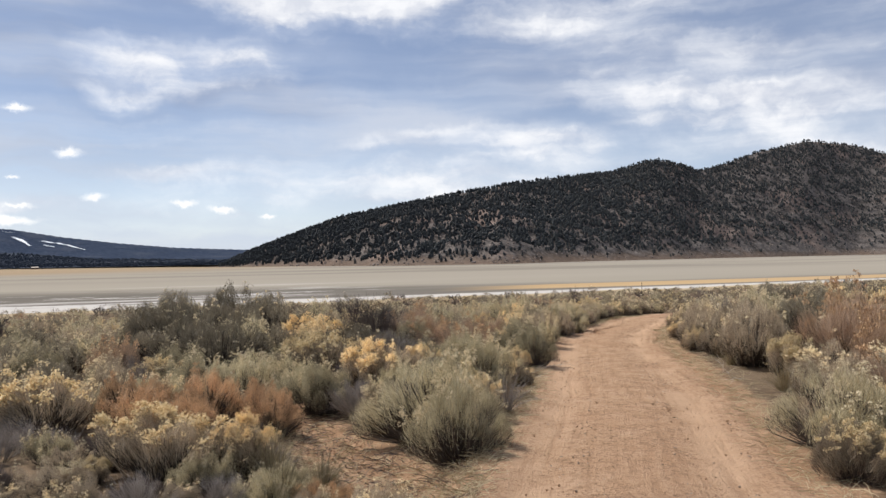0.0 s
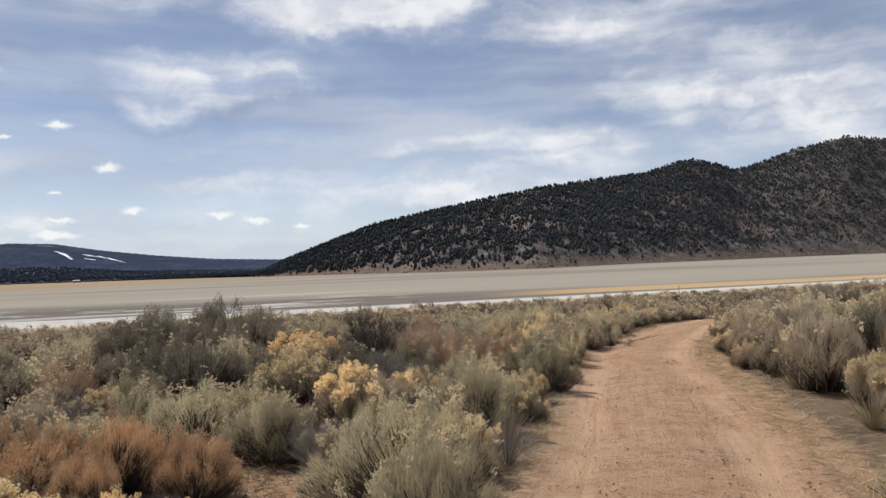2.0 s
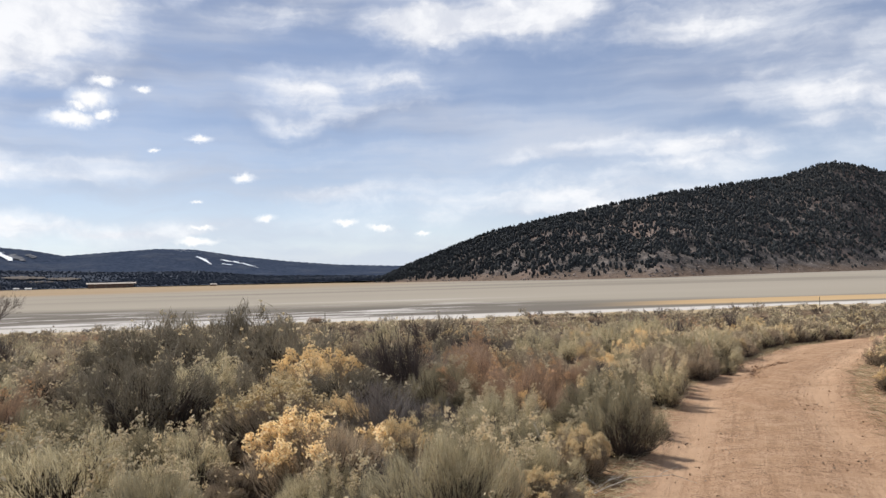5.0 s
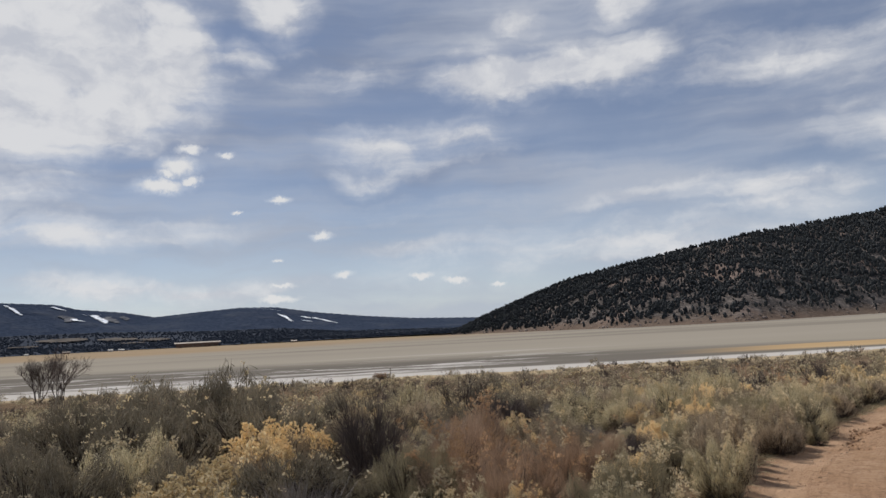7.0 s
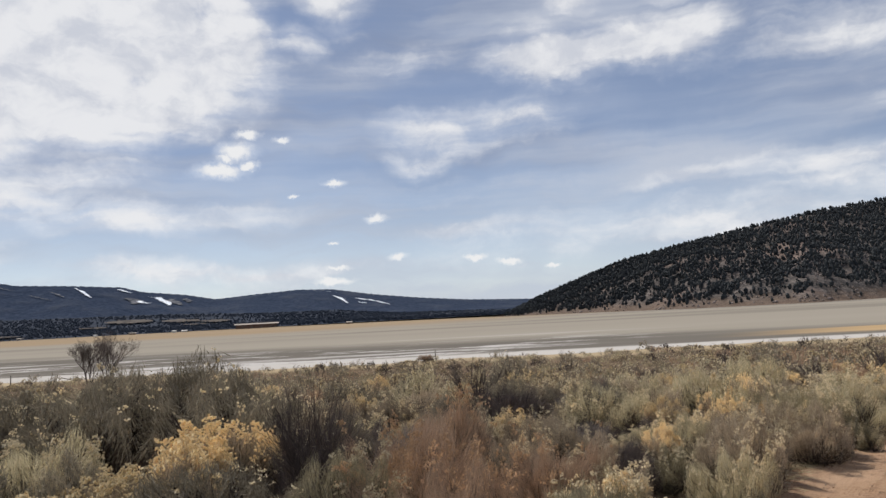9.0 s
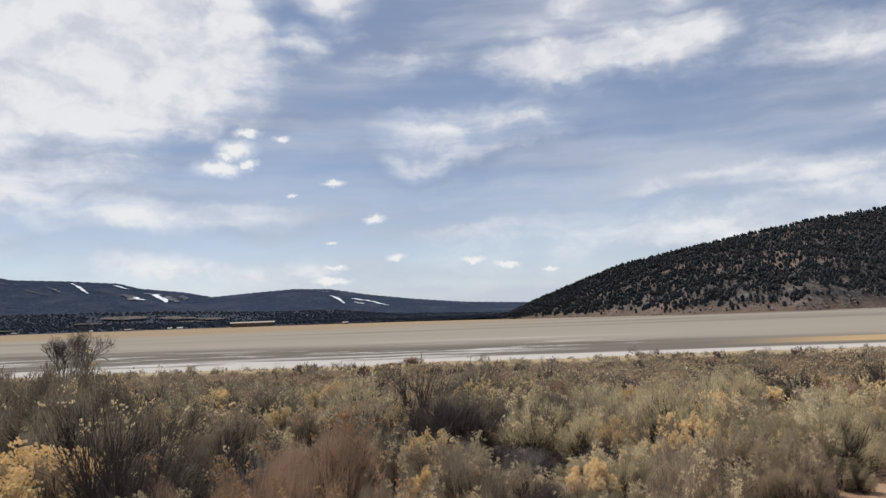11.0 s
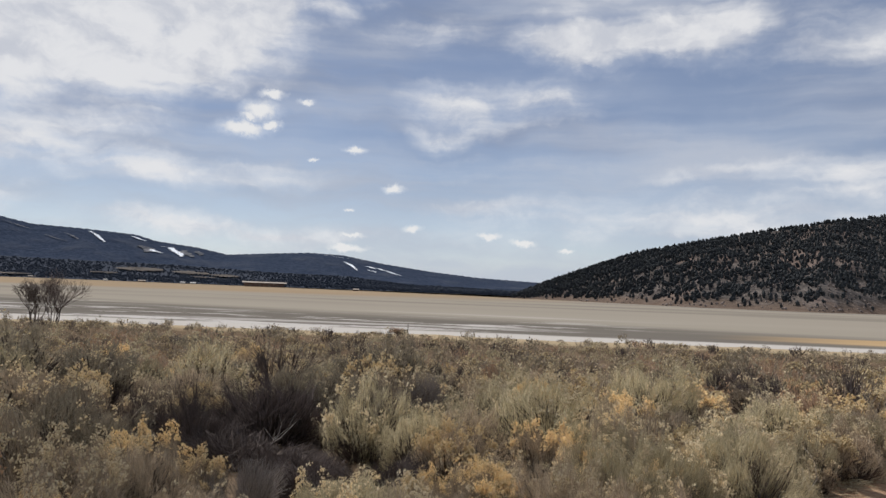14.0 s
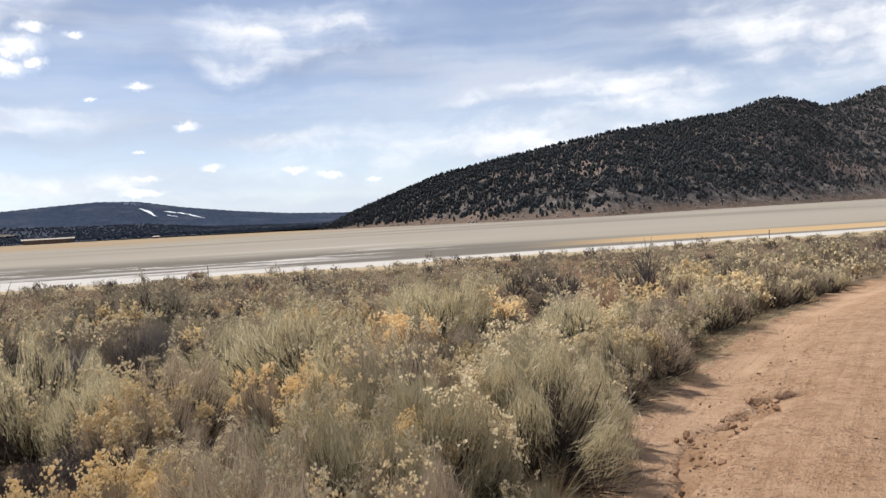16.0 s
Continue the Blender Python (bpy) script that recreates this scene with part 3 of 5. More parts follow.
# ---------------------------------------------------------------- plants: building blocks
def tubes(path, rad, sides=3):
    """Tapered tubes along N paths of K points each: verts and faces."""
    path, rad = np.asarray(path, float), np.asarray(rad, float)
    n, k, _ = path.shape
    d = path[:, -1] - path[:, 0]
    d /= np.linalg.norm(d, axis=1, keepdims=True) + 1e-9
    a = np.cross(d, np.where(np.abs(d[:, 2:3]) > 0.9, (1.0, 0.0, 0.0), (0.0, 0.0, 1.0)))
    a /= np.linalg.norm(a, axis=1, keepdims=True) + 1e-9
    b = np.cross(d, a)
    turn = np.arange(sides) * 2 * math.pi / sides
    ring = np.cos(turn)[None, :, None] * a[:, None, :] + np.sin(turn)[None, :, None] * b[:, None, :]
    v = path[:, :, None, :] + rad[:, :, None, None] * ring[:, None, :, :]
    i, j, s = np.meshgrid(np.arange(n), np.arange(k - 1), np.arange(sides), indexing="ij")
    t = (s + 1) % sides
    base = (i * k + j) * sides
    return v.reshape(-1, 3), np.stack((base + s, base + t, base + sides + t, base + sides + s), -1).reshape(-1, 4)


def beads(centre, length, width, axis, sides=3):
    """Small pointed beads (leaves, flower heads, pebbles) at N centres along N axes."""
    centre, axis = np.asarray(centre, float), np.asarray(axis, float)
    n = len(centre)
    axis = axis / (np.linalg.norm(axis, axis=1, keepdims=True) + 1e-9)
    a = np.cross(axis, np.where(np.abs(axis[:, 2:3]) > 0.9, (1.0, 0.0, 0.0), (0.0, 0.0, 1.0)))
    a /= np.linalg.norm(a, axis=1, keepdims=True) + 1e-9
    b = np.cross(axis, a)
    length, width = np.broadcast_to(length, n)[:, None], np.broadcast_to(width, n)[:, None]
    pts = [centre - axis * length / 2]
    for s in range(sides):
        q = s * 2 * math.pi / sides
        pts.append(centre + (a * math.cos(q) + b * math.sin(q)) * width / 2)
    pts.append(centre + axis * length / 2)
    v = np.stack(pts, 1).reshape(-1, 3)
    m = sides + 2
    tri = []
    for s in range(sides):
        t = (s + 1) % sides
        tri += [(0, 1 + t, 1 + s), (m - 1, 1 + s, 1 + t)]
    return v, (np.arange(n)[:, None, None] * m + np.array(tri)[None]).reshape(-1, 3)


def crumbs(centre, size, g):
    """Small irregular four-sided grains (flower heads) at N centres."""
    n = len(centre)
    base = np.array(((1, 1, 1), (1, -1, -1), (-1, 1, -1), (-1, -1, 1))) * 0.42
    v = centre[:, None] + base[None] * g.choice((-1.0, 1.0), (n, 1, 3)) * (np.broadcast_to(size, n)[:, None, None] * g.uniform(0.7, 1.35, (n, 4, 1)))
    tri = np.array(((0, 1, 2), (0, 3, 1), (0, 2, 3), (1, 3, 2)))
    return v.reshape(-1, 3), (np.arange(n)[:, None, None] * 4 + tri[None]).reshape(-1, 3)


def bare_shape(g, R, H, mains, twigs, thick, k, ragged):
    """A leafless shrub: crooked stems from one root, with long fine twigs."""
    lobes = g.uniform(0, 6.28, 3)

    def outline(th):
        return 1 + ragged * (np.sin(2 * th + lobes[0]) + 0.6 * np.sin(3 * th + lobes[1]))

    th = g.uniform(0, 6.28, mains)
    rho = np.sqrt(g.uniform(0, 1, mains))
    root = np.stack((0.12 * R * rho * np.cos(th), 0.12 * R * rho * np.sin(th), np.full(mains, -0.06)), -1)
    tip = np.stack((0.72 * R * rho * np.cos(th) * outline(th), 0.72 * R * rho * np.sin(th) * outline(th), H * (0.80 - 0.35 * rho ** 2) * g.uniform(0.7, 1.1, mains)), -1)
    mid = root * 0.5 + tip * 0.5 + g.normal(0, 0.06 * R, (mains, 3))
    one = np.ones(mains)
    stems = tubes(np.stack((root, mid, tip), 1), np.stack((thick * 3.2 * one, thick * 2.2 * one, thick * one), -1))
    who = g.integers(0, mains, twigs)
    f = g.uniform(0.2, 1.0, twigs)[:, None]
    start = np.where(f < 0.5, root[who] + (mid[who] - root[who]) * f * 2, mid[who] + (tip[who] - mid[who]) * (f - 0.5) * 2)
    way = (tip[who] - root[who]) / H + g.normal(0, 0.33, (twigs, 3)) + (0, 0, 0.15)
    end = start + way * H * g.uniform(0.18, 0.45, twigs)[:, None]
    end[:, 2] = np.clip(end[:, 2], 0.03, H * 1.02)
    bendy = (start + end) / 2 + g.normal(0, 0.03 * R, (twigs, 3))
    path = np.stack((start, bendy, end) if k == 3 else (start, end), 1)
    w0 = thick * g.uniform(0.6, 1.0, twigs)
    return {"woody_base": stems, "foliage": tubes(path, w0[:, None] * np.linspace(1.0, 0.4, k)[None])}


def blades(start, end, width, turn):
    """Thin pointed leaf blades and flat twigs from N starts to N ends, widest below the middle."""
    d = end - start
    length = np.linalg.norm(d, axis=1, keepdims=True) + 1e-9
    d = d / length
    a = np.cross(d, np.where(np.abs(d[:, 2:3]) > 0.9, (1.0, 0.0, 0.0), (0.0, 0.0, 1.0)))
    a /= np.linalg.norm(a, axis=1, keepdims=True) + 1e-9
    side = a * np.cos(turn)[:, None] + np.cross(d, a) * np.sin(turn)[:, None]
    half = np.broadcast_to(width, len(start))[:, None] / 2
    v = np.stack((start - side * half, start + side * half, end + side * half * 0.45, end - side * half * 0.45), 1).reshape(-1, 3)
    return v, np.arange(len(start) * 4).reshape(-1, 4)


def joined(*shapes):
    v, f, n = [], [], 0
    for sv, sf in shapes:
        v.append(sv)
        f += [tuple(q) for q in (np.asarray(sf) + n).tolist()]
        n += len(sv)
    return np.concatenate(v), f


def spikes(start, end, width, turn):
    """Very fine twigs: one thin pointed sliver each, from N starts to N ends."""
    d = end - start
    d = d / (np.linalg.norm(d, axis=1, keepdims=True) + 1e-9)
    a = np.cross(d, np.where(np.abs(d[:, 2:3]) > 0.9, (1.0, 0.0, 0.0), (0.0, 0.0, 1.0)))
    a /= np.linalg.norm(a, axis=1, keepdims=True) + 1e-9
    side = (a * np.cos(turn)[:, None] + np.cross(d, a) * np.sin(turn)[:, None]) * np.broadcast_to(width, len(start))[:, None] / 2
    return np.stack((start - side, start + side, end), 1).reshape(-1, 3), np.arange(len(start) * 3).reshape(-1, 3)


def shrub_shape(g, R, H, mains, leaves, thick, width, bunches, heads, head_size, ragged, clumps, spread, length, core, dead, fuzz, skirt):
    """A broom-like shrub: stems from one root fan into plumes of fine twigs that run together towards their foot,
    with a tangle of dead twigs inside, coloured dark for shade, and flat bunches of flower heads on the plumes."""
    k = np.arange(clumps)
    rho = np.sqrt((k + 0.35) / clumps) * 0.84
    th = k * 2.39996 + g.uniform(0, 6.28) + g.normal(0, 0.3, clumps)
    cr = R * 0.74 / math.sqrt(clumps) * g.uniform(0.7, 1.3, clumps)
    lobes = g.uniform(0, 6.28, 2)
    top = H * (1 - 0.44 * rho ** 2) * g.uniform(1 - ragged, 1.0, clumps) * (1 + 0.10 * np.sin(2 * th + lobes[0]) * rho)
    out = 1 + 0.16 * np.sin(2 * th + lobes[0]) + 0.10 * np.sin(3 * th + lobes[1])
    cx, cy = R * rho * np.cos(th) * out, R * rho * np.sin(th) * out

    def crown(n, level):
        i = g.choice(clumps, n, p=cr ** 2 / (cr ** 2).sum())
        q, ph = np.sqrt(g.uniform(0, 1, n)), g.uniform(0, 6.28, n)
        ox, oy = q * np.cos(ph), q * np.sin(ph)
        z = top[i] - np.minimum(1.25 * cr[i] * q ** 2, 0.5 * top[i])
        outward = (ox * np.cos(th[i]) + oy * np.sin(th[i])) * rho[i]
        hang = skirt * g.uniform(0, 1, n) ** 1.4 * np.clip(outward * 2.2, 0, 1)
        z = z * (1 - 0.72 * hang) * level
        return i, q, np.stack((cx[i] + cr[i] * ox, cy[i] + cr[i] * oy, np.maximum(z, 0.05)), -1), hang, np.stack((ox, oy), -1)

    # stems, and the dead tangle inside, whose dark colour deepens the shade
    i, q, tip, hang, o = crown(mains, 0.8)
    root = np.stack((g.normal(0, 0.07 * R, mains), g.normal(0, 0.07 * R, mains), np.full(mains, -0.06)), -1)
    elbow = (root + tip) / 2 + g.normal(0, 0.03 * R, (mains, 3)) + (tip - root) * (0.10, 0.10, -0.06)
    one = np.ones(mains)
    stems = tubes(np.stack((root, elbow, tip), 1), np.stack((thick * 3.0 * one, thick * 2.2 * one, thick * one), -1))
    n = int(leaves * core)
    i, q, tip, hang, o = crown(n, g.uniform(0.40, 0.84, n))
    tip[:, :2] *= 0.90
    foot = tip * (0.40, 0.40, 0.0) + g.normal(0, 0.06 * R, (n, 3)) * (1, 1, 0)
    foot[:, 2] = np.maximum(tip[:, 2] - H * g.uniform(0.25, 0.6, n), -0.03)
    shaded_tangle = blades(foot, tip, width * g.uniform(1.4, 3.0, n), g.uniform(0, 3.14, n))
    # the living plumes
    deep = g.uniform(0, 1, leaves) < 0.32
    i, q, end, hang, o = crown(leaves, np.where(deep, g.uniform(0.50, 0.92, leaves), g.uniform(0.90, 1.06, leaves)))
    end += g.normal(0, 0.016 * R, (leaves, 3))
    end[:, 2] = np.maximum(end[:, 2], 0.04)
    base = np.stack((cx[i] * (0.60 - 0.30 * spread), cy[i] * (0.60 - 0.30 * spread), -0.30 * top[i] * (1 - 0.8 * hang)), -1)
    base[:, :2] += o * cr[i][:, None] * 0.45
    way = end - base
    way /= np.linalg.norm(way, axis=1, keepdims=True)
    way += g.normal(0, fuzz, (leaves, 3))
    way /= np.linalg.norm(way, axis=1, keepdims=True)
    start = end - way * (H * length * g.uniform(0.5, 1.6, leaves) * (1 - 0.35 * hang))[:, None]
    start[:, 2] = np.maximum(start[:, 2], -0.02)
    wide, turn = width * g.uniform(0.6, 1.5, leaves), g.uniform(0, 3.14, leaves)
    # deep and hanging twigs turn to dead wood, dark to suggest shade below
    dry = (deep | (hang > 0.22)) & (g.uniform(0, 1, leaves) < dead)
    out = {"woody_base": joined(stems, shaded_tangle, spikes(start[dry], end[dry], wide[dry], turn[dry])),
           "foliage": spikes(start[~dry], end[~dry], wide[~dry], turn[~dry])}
    crowned = skirt < 0.7
    if bunches:
        rank = -1.1 * q + 0.35 * np.sin(2.3 * i) + g.normal(0, 0.35, leaves) - 3.0 * deep - (0.5 if crowned else 2.0) * hang
        pick = np.argsort(-rank)[: bunches * 2: 2]
        rise = way[pick] * (H * (0.05 if crowned else 0.13) * g.uniform(0.15, 1, len(pick)) ** 1.5)[:, None]
        stalk = spikes(end[pick] - way[pick] * H * 0.10, end[pick] + rise, width, g.uniform(0, 3.14, len(pick)))
        out["foliage"] = joined(out["foliage"], stalk)
        tips = np.repeat(end[pick] + rise, heads, 0)
        wide = np.repeat(g.uniform(0.6, 1.4, len(pick)), heads)[:, None] * head_size * (0.70 + 0.075 * heads)
        c = tips + g.normal(0, 1, tips.shape).clip(-1.6, 1.6) * wide * (1.0, 1.0, 0.7)
        out["bloom"] = crumbs(c, head_size * g.uniform(0.7, 1.3, len(c)), g)
    return out


# kind: label, category, materials of twigs and flowers, size, flower share, and the counts for three distances
KINDS = {
    "rabbitbrush": dict(label="grey-green rabbitbrush with small pale dried flower heads", twig=M_GREEN, head=M_CREAM, R=0.70, H=0.86, bunches=135, clumps=22, spread=0.7, length=0.14, width=1.0, core=0.075, dead=0.50, fuzz=0.30, skirt=0.85, dense=1.0),
    "tan_rabbitbrush": dict(label="faded tan rabbitbrush with dry seed heads", twig=M_TAN, head=M_CREAM, R=0.70, H=0.82, bunches=115, clumps=20, spread=0.8, length=0.15, width=1.0, core=0.08, dead=0.56, fuzz=0.32, skirt=0.85, dense=1.0),
    "golden_rabbitbrush": dict(label="rabbitbrush crowned with dense golden dried flowers", twig=M_TAN, head=M_GOLD, R=0.62, H=0.76, bunches=470, clumps=19, spread=0.8, length=0.24, width=1.0, core=0.06, dead=0.62, fuzz=0.18, skirt=0.6, dense=0.8),
    "sagebrush": dict(label="dark grey-green bushy sagebrush", twig=M_SAGE, head=M_CREAM, R=0.80, H=1.05, bunches=40, clumps=34, spread=0.9, length=0.085, width=1.25, core=0.13, dead=0.36, fuzz=0.42, skirt=0.55, dense=1.4),
    "rust_shrub": dict(label="dead shrub with dry rust-orange twigs", twig=M_RUST, head=M_RUST, R=0.75, H=0.78, bunches=150, clumps=24, spread=0.85, length=0.13, width=0.95, core=0.09, dead=0.70, fuzz=0.34, skirt=0.5, dense=1.3),
    "russet_shrub": dict(label="dry red-brown shrub with fine upright twigs", twig=M_RED, head=M_RUST, R=0.9, H=0.9, bunches=150, clumps=22, spread=0.8, length=0.24, width=0.9, core=0.055, dead=0.50, fuzz=0.2, skirt=0.9, dense=1.1),
    "dead_shrub": dict(label="dense dark thicket of a dead shrub", twig=M_BARE, head=M_BARE, R=0.8, H=0.8, bunches=0, clumps=12, spread=1.3, length=0.3, width=0.9, core=0.09, dead=0.70, fuzz=0.25, skirt=1.0, dense=0.8),
    "bare_shrub": dict(label="leafless dark twiggy shrub", twig=M_BARE, head=M_BARE, R=0.75, H=1.15, clumps=0),
    "grey_shrub": dict(label="leafless pale grey twiggy shrub", twig=M_GREY, head=M_GREY, R=0.65, H=0.7, clumps=0),
}
# level: main stems, leafy twigs, stem thickness, twig width, share of the bunches, heads of a bunch, head size
LEVELS = [(26, 12500, 0.0028, 0.0034, 1.0, 10, 0.0112), (14, 5600, 0.0045, 0.0060, 0.8, 5, 0.0165), (7, 1900, 0.0080, 0.0125, 0.5, 3, 0.024), (3, 150, 0.014, 0.056, 0.14, 1, 0.058)]
SHRUBS = {}
for n_kind, (kind_name, spec) in enumerate(KINDS.items()):
    for level, (mains, leaves, thick, width, share, heads, head_size) in enumerate(LEVELS):
        for variant in range(4):
            g = np.random.default_rng(1000 + 100 * n_kind + 10 * level + variant)
            if spec["clumps"] == 0:
                SHRUBS[kind_name, level, variant] = bare_shape(g, spec["R"], spec["H"], max(mains, 12), (2400, 1200, 320, 60)[level], thick * (0.9, 0.7, 0.8, 0.8)[level], 2, 0.3)
                continue
            SHRUBS[kind_name, level, variant] = shrub_shape(
                g, spec["R"], spec["H"], mains, int(leaves * spec["dense"]), thick, width * spec["width"], int(spec["bunches"] * share), heads,
                head_size * (1.2 if "golden" in kind_name else 1.0), 0.22 if "golden" in kind_name else 0.46, spec["clumps"] + variant % 2, spec["spread"], spec["length"], spec["core"], spec["dead"], spec["fuzz"], spec["skirt"])
PART_MATERIAL = {"woody_base": lambda s: M_SHADED_WOOD, "foliage": lambda s: s["twig"], "bloom": lambda s: s["head"]}
SHRUB_MESH = {}


def shrub(kind_name, level, variant, x, y, size, tall=1.0, turn=0.0):
    """A shrub of its own: root (Empty) with stems, twigs and flower heads."""
    spec = KINDS[kind_name]
    root = tagged(new(kind_name), spec["label"], "shrub", kind_name.replace("_", " ") + " on the flat")
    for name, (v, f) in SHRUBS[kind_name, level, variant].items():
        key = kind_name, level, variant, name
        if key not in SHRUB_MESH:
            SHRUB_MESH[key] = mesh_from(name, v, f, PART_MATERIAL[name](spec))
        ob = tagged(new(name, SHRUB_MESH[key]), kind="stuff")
        ob.parent = root
    lop = 1 + 0.13 * math.sin(7.3 * turn + 3 * x)
    lean = Euler((0.09 * math.sin(5 * turn), 0.09 * math.cos(4 * turn + y), turn))
    root.matrix_basis = Matrix.LocRotScale((x, y, float(bed(x, y))), lean, (size * lop, size / lop, size * tall))
    return root


class Heap:
    """Many small shapes of one material, joined into one mesh."""

    def __init__(self):
        self.v, self.f, self.n = [], [], 0

    def add(self, v, f):
        self.v.append(np.asarray(v, float))
        self.f += [tuple(q) for q in (np.asarray(f) + self.n).tolist()] if not isinstance(f, list) else [tuple(i + self.n for i in q) for q in f]
        self.n += len(v)

    def build(self, name, mat, label, category, kind="stuff"):
        if not self.n:
            return None
        m = mesh_from(name, np.concatenate(self.v), self.f, mat)
        return tagged(new(name, m), label, category, kind=kind)


# ---------------------------------------------------------------- where the shrubs stand
# kind: x, y, radius, height
PLANTED = {}
PLANTED["golden_rabbitbrush"] = [(-3.43, 16.35, 0.74, 1.0), (-2.15, 13.15, 0.72, 0.85), (-1.5, 13.25, 0.42, 0.72), (-2.9, 14.6, 0.6, 0.75), (9.0, 40.3, 0.9, 0.85), (-0.8, 11.3, 0.72, 0.84), (-0.15, 11.7, 0.42, 0.7), (-1.75, 6.05, 0.66, 0.66),
    (-4.0, 7.7, 0.66, 0.7), (1.3, 12.4, 0.36, 0.5), (0.33, 15.0, 0.30, 0.82), (0.85, 8.75, 0.34, 0.62), (-1.2, 6.2, 0.38, 0.7), (-0.85, 14.5, 0.24, 0.8),
    (-7.99, 21.32, 0.6, 0.95), (1.19, 22.55, 0.42, 0.76), (-3.35, 22.38, 0.44, 0.85), (-1.25, 19.85, 0.42, 0.82), (-0.78, 19.95, 0.30, 0.74), (2.4, 23.4, 0.42, 0.64), (1.85, 23.15, 0.26, 0.72), (1.55, 22.9, 0.26, 0.72),
    (-5.77, 22.64, 0.48, 0.85), (1.5, 20.2, 0.42, 0.66), (1.05, 20.35, 0.30, 0.72), (1.85, 21.65, 0.36, 0.7), (1.4, 20.75, 0.34, 0.62), (2.5, 21.3, 0.36, 0.66), (-0.56, 18.5, 0.30, 0.86), (1.06, 18.4, 0.36, 0.8)]
PLANTED["bare_shrub"] = [(-1.75, 15.85, 0.85, 1.4), (-1.45, 15.6, 0.55, 1.1), (-4.4, 25.2, 0.8, 1.3), (-2.42, 21.35, 0.55, 1.25), (-1.05, 23.85, 0.44, 0.9), (-3.0, 21.0, 0.5, 1.0)]
PLANTED["russet_shrub"] = [(0.12, 15.15, 0.85, 1.0), (-0.8, 16.2, 0.9, 1.15), (-1.2, 17.6, 0.9, 1.2), (6.5, 11.3, 1.1, 1.55), (7.5, 12.6, 1.2, 1.75), (0.5, 16.1, 0.7, 1.0)]
PLANTED["sagebrush"] = [(-4.25, 13.5, 0.85, 1.3), (-5.3, 14.0, 0.8, 1.2), (-3.5, 14.5, 0.6, 1.0), (-2.3, 16.8, 0.62, 1.35), (-2.3, 19.85, 0.6, 1.1), (-6.0, 18.6, 1.2, 1.85), (-4.6, 17.6, 1.1, 1.6), (-7.6, 18.2, 1.1, 1.7), (-5.2, 15.9, 1.0, 1.45), (-7.0, 16.4, 1.1, 1.5),
    (7.4, 15.6, 1.0, 1.4), (-5.72, 20.43, 0.59, 1.0), (-2.89, 24.0, 0.67, 1.0)]
PLANTED["tan_rabbitbrush"] = [(1.93, 17.98, 0.58, 0.85), (1.88, 18.93, 0.65, 0.8), (2.62, 19.75, 0.5, 0.8), (2.2, 20.3, 0.5, 0.85), (2.75, 20.35, 0.45, 0.8), (5.5, 13.0, 0.95, 1.35), (5.35, 14.6, 0.6, 1.0), (3.81, 26.62, 0.60, 0.80), (6.3, 16.6, 0.9, 1.15), (6.4, 9.6, 0.9, 0.8), (-2.41, 5.34, 0.39, 0.33), (-9.77, 17.47, 1.25, 1.0), (5.35, 16.3, 0.59, 0.99), (-7.91, 14.99, 0.83, 0.9),
    (1.03, 16.31, 0.47, 0.85), (-0.61, 25.31, 0.75, 0.85), (2.06, 24.02, 0.8, 0.85), (-4.73, 19.98, 0.84, 1.0), (-4.38, 21.34, 0.79, 0.95), (-0.6, 19.1, 0.6, 0.8), (-1.5, 19.0, 0.6, 0.9),
    (3.74, 25.27, 0.47, 0.59), (3.4, 24.11, 0.33, 0.85), (4.74, 28.81, 0.57, 0.75), (0.21, 22.59, 0.57, 0.9), (0.1, 18.0, 0.6, 0.85)]
PLANTED["rabbitbrush"] = [(-1.0, 22.65, 0.7, 1.0), (-0.1, 22.3, 0.5, 0.8), (2.59, 21.37, 0.60, 0.85), (2.84, 22.99, 0.62, 0.85), (2.98, 22.24, 0.68, 0.85), (2.02, 21.73, 0.5, 0.9), (0.42, 8.1, 0.85, 0.98), (-2.84, 10.6, 0.79, 0.95), (0.8, 10.1, 0.6, 0.98), (0.75, 6.95, 0.62, 0.9), (0.72, 11.05, 0.5, 0.85), (1.62, 13.3, 0.52, 0.9), (4.39, 6.79, 0.72, 0.83),
    (-1.5, 9.95, 0.62, 0.85), (-1.9, 10.4, 0.5, 0.75), (-3.91, 11.19, 0.69, 0.8), (-2.43, 11.84, 0.48, 0.8), (1.42, 14.55, 0.63, 0.85), (3.0, 25.91, 0.82, 0.9), (2.03, 16.63, 0.47, 0.85), (0.5, 12.4, 0.5, 0.85), (0.3, 13.5, 0.5, 0.85),
    (-0.27, 24.26, 0.75, 0.85), (1.38, 23.51, 0.51, 0.85), (3.22, 22.89, 0.34, 0.65), (3.11, 20.99, 0.26, 0.78), (-3.2, 12.2, 0.5, 0.9), (-4.6, 12.2, 0.6, 0.9), (1.15, 19.3, 0.55, 0.8)]
PLANTED["rust_shrub"] = [(-2.45, 8.45, 0.62, 0.82), (-2.95, 7.75, 0.60, 0.66), (-1.72, 8.45, 0.58, 0.78), (-2.3, 7.65, 0.45, 0.6), (-3.4, 8.5, 0.5, 0.7)]
PLANTED["dead_shrub"] = [(-0.3, 20.8, 0.75, 0.42), (0.3, 21.25, 0.6, 0.45), (-1.7, 21.35, 0.95, 0.5), (-0.95, 21.3, 0.6, 0.42), (-2.7, 21.8, 0.8, 0.65), (-2.51, 22.77, 0.92, 1.08), (-3.6, 12.9, 0.5, 0.5), (-0.3, 14.2, 0.4, 0.55)]
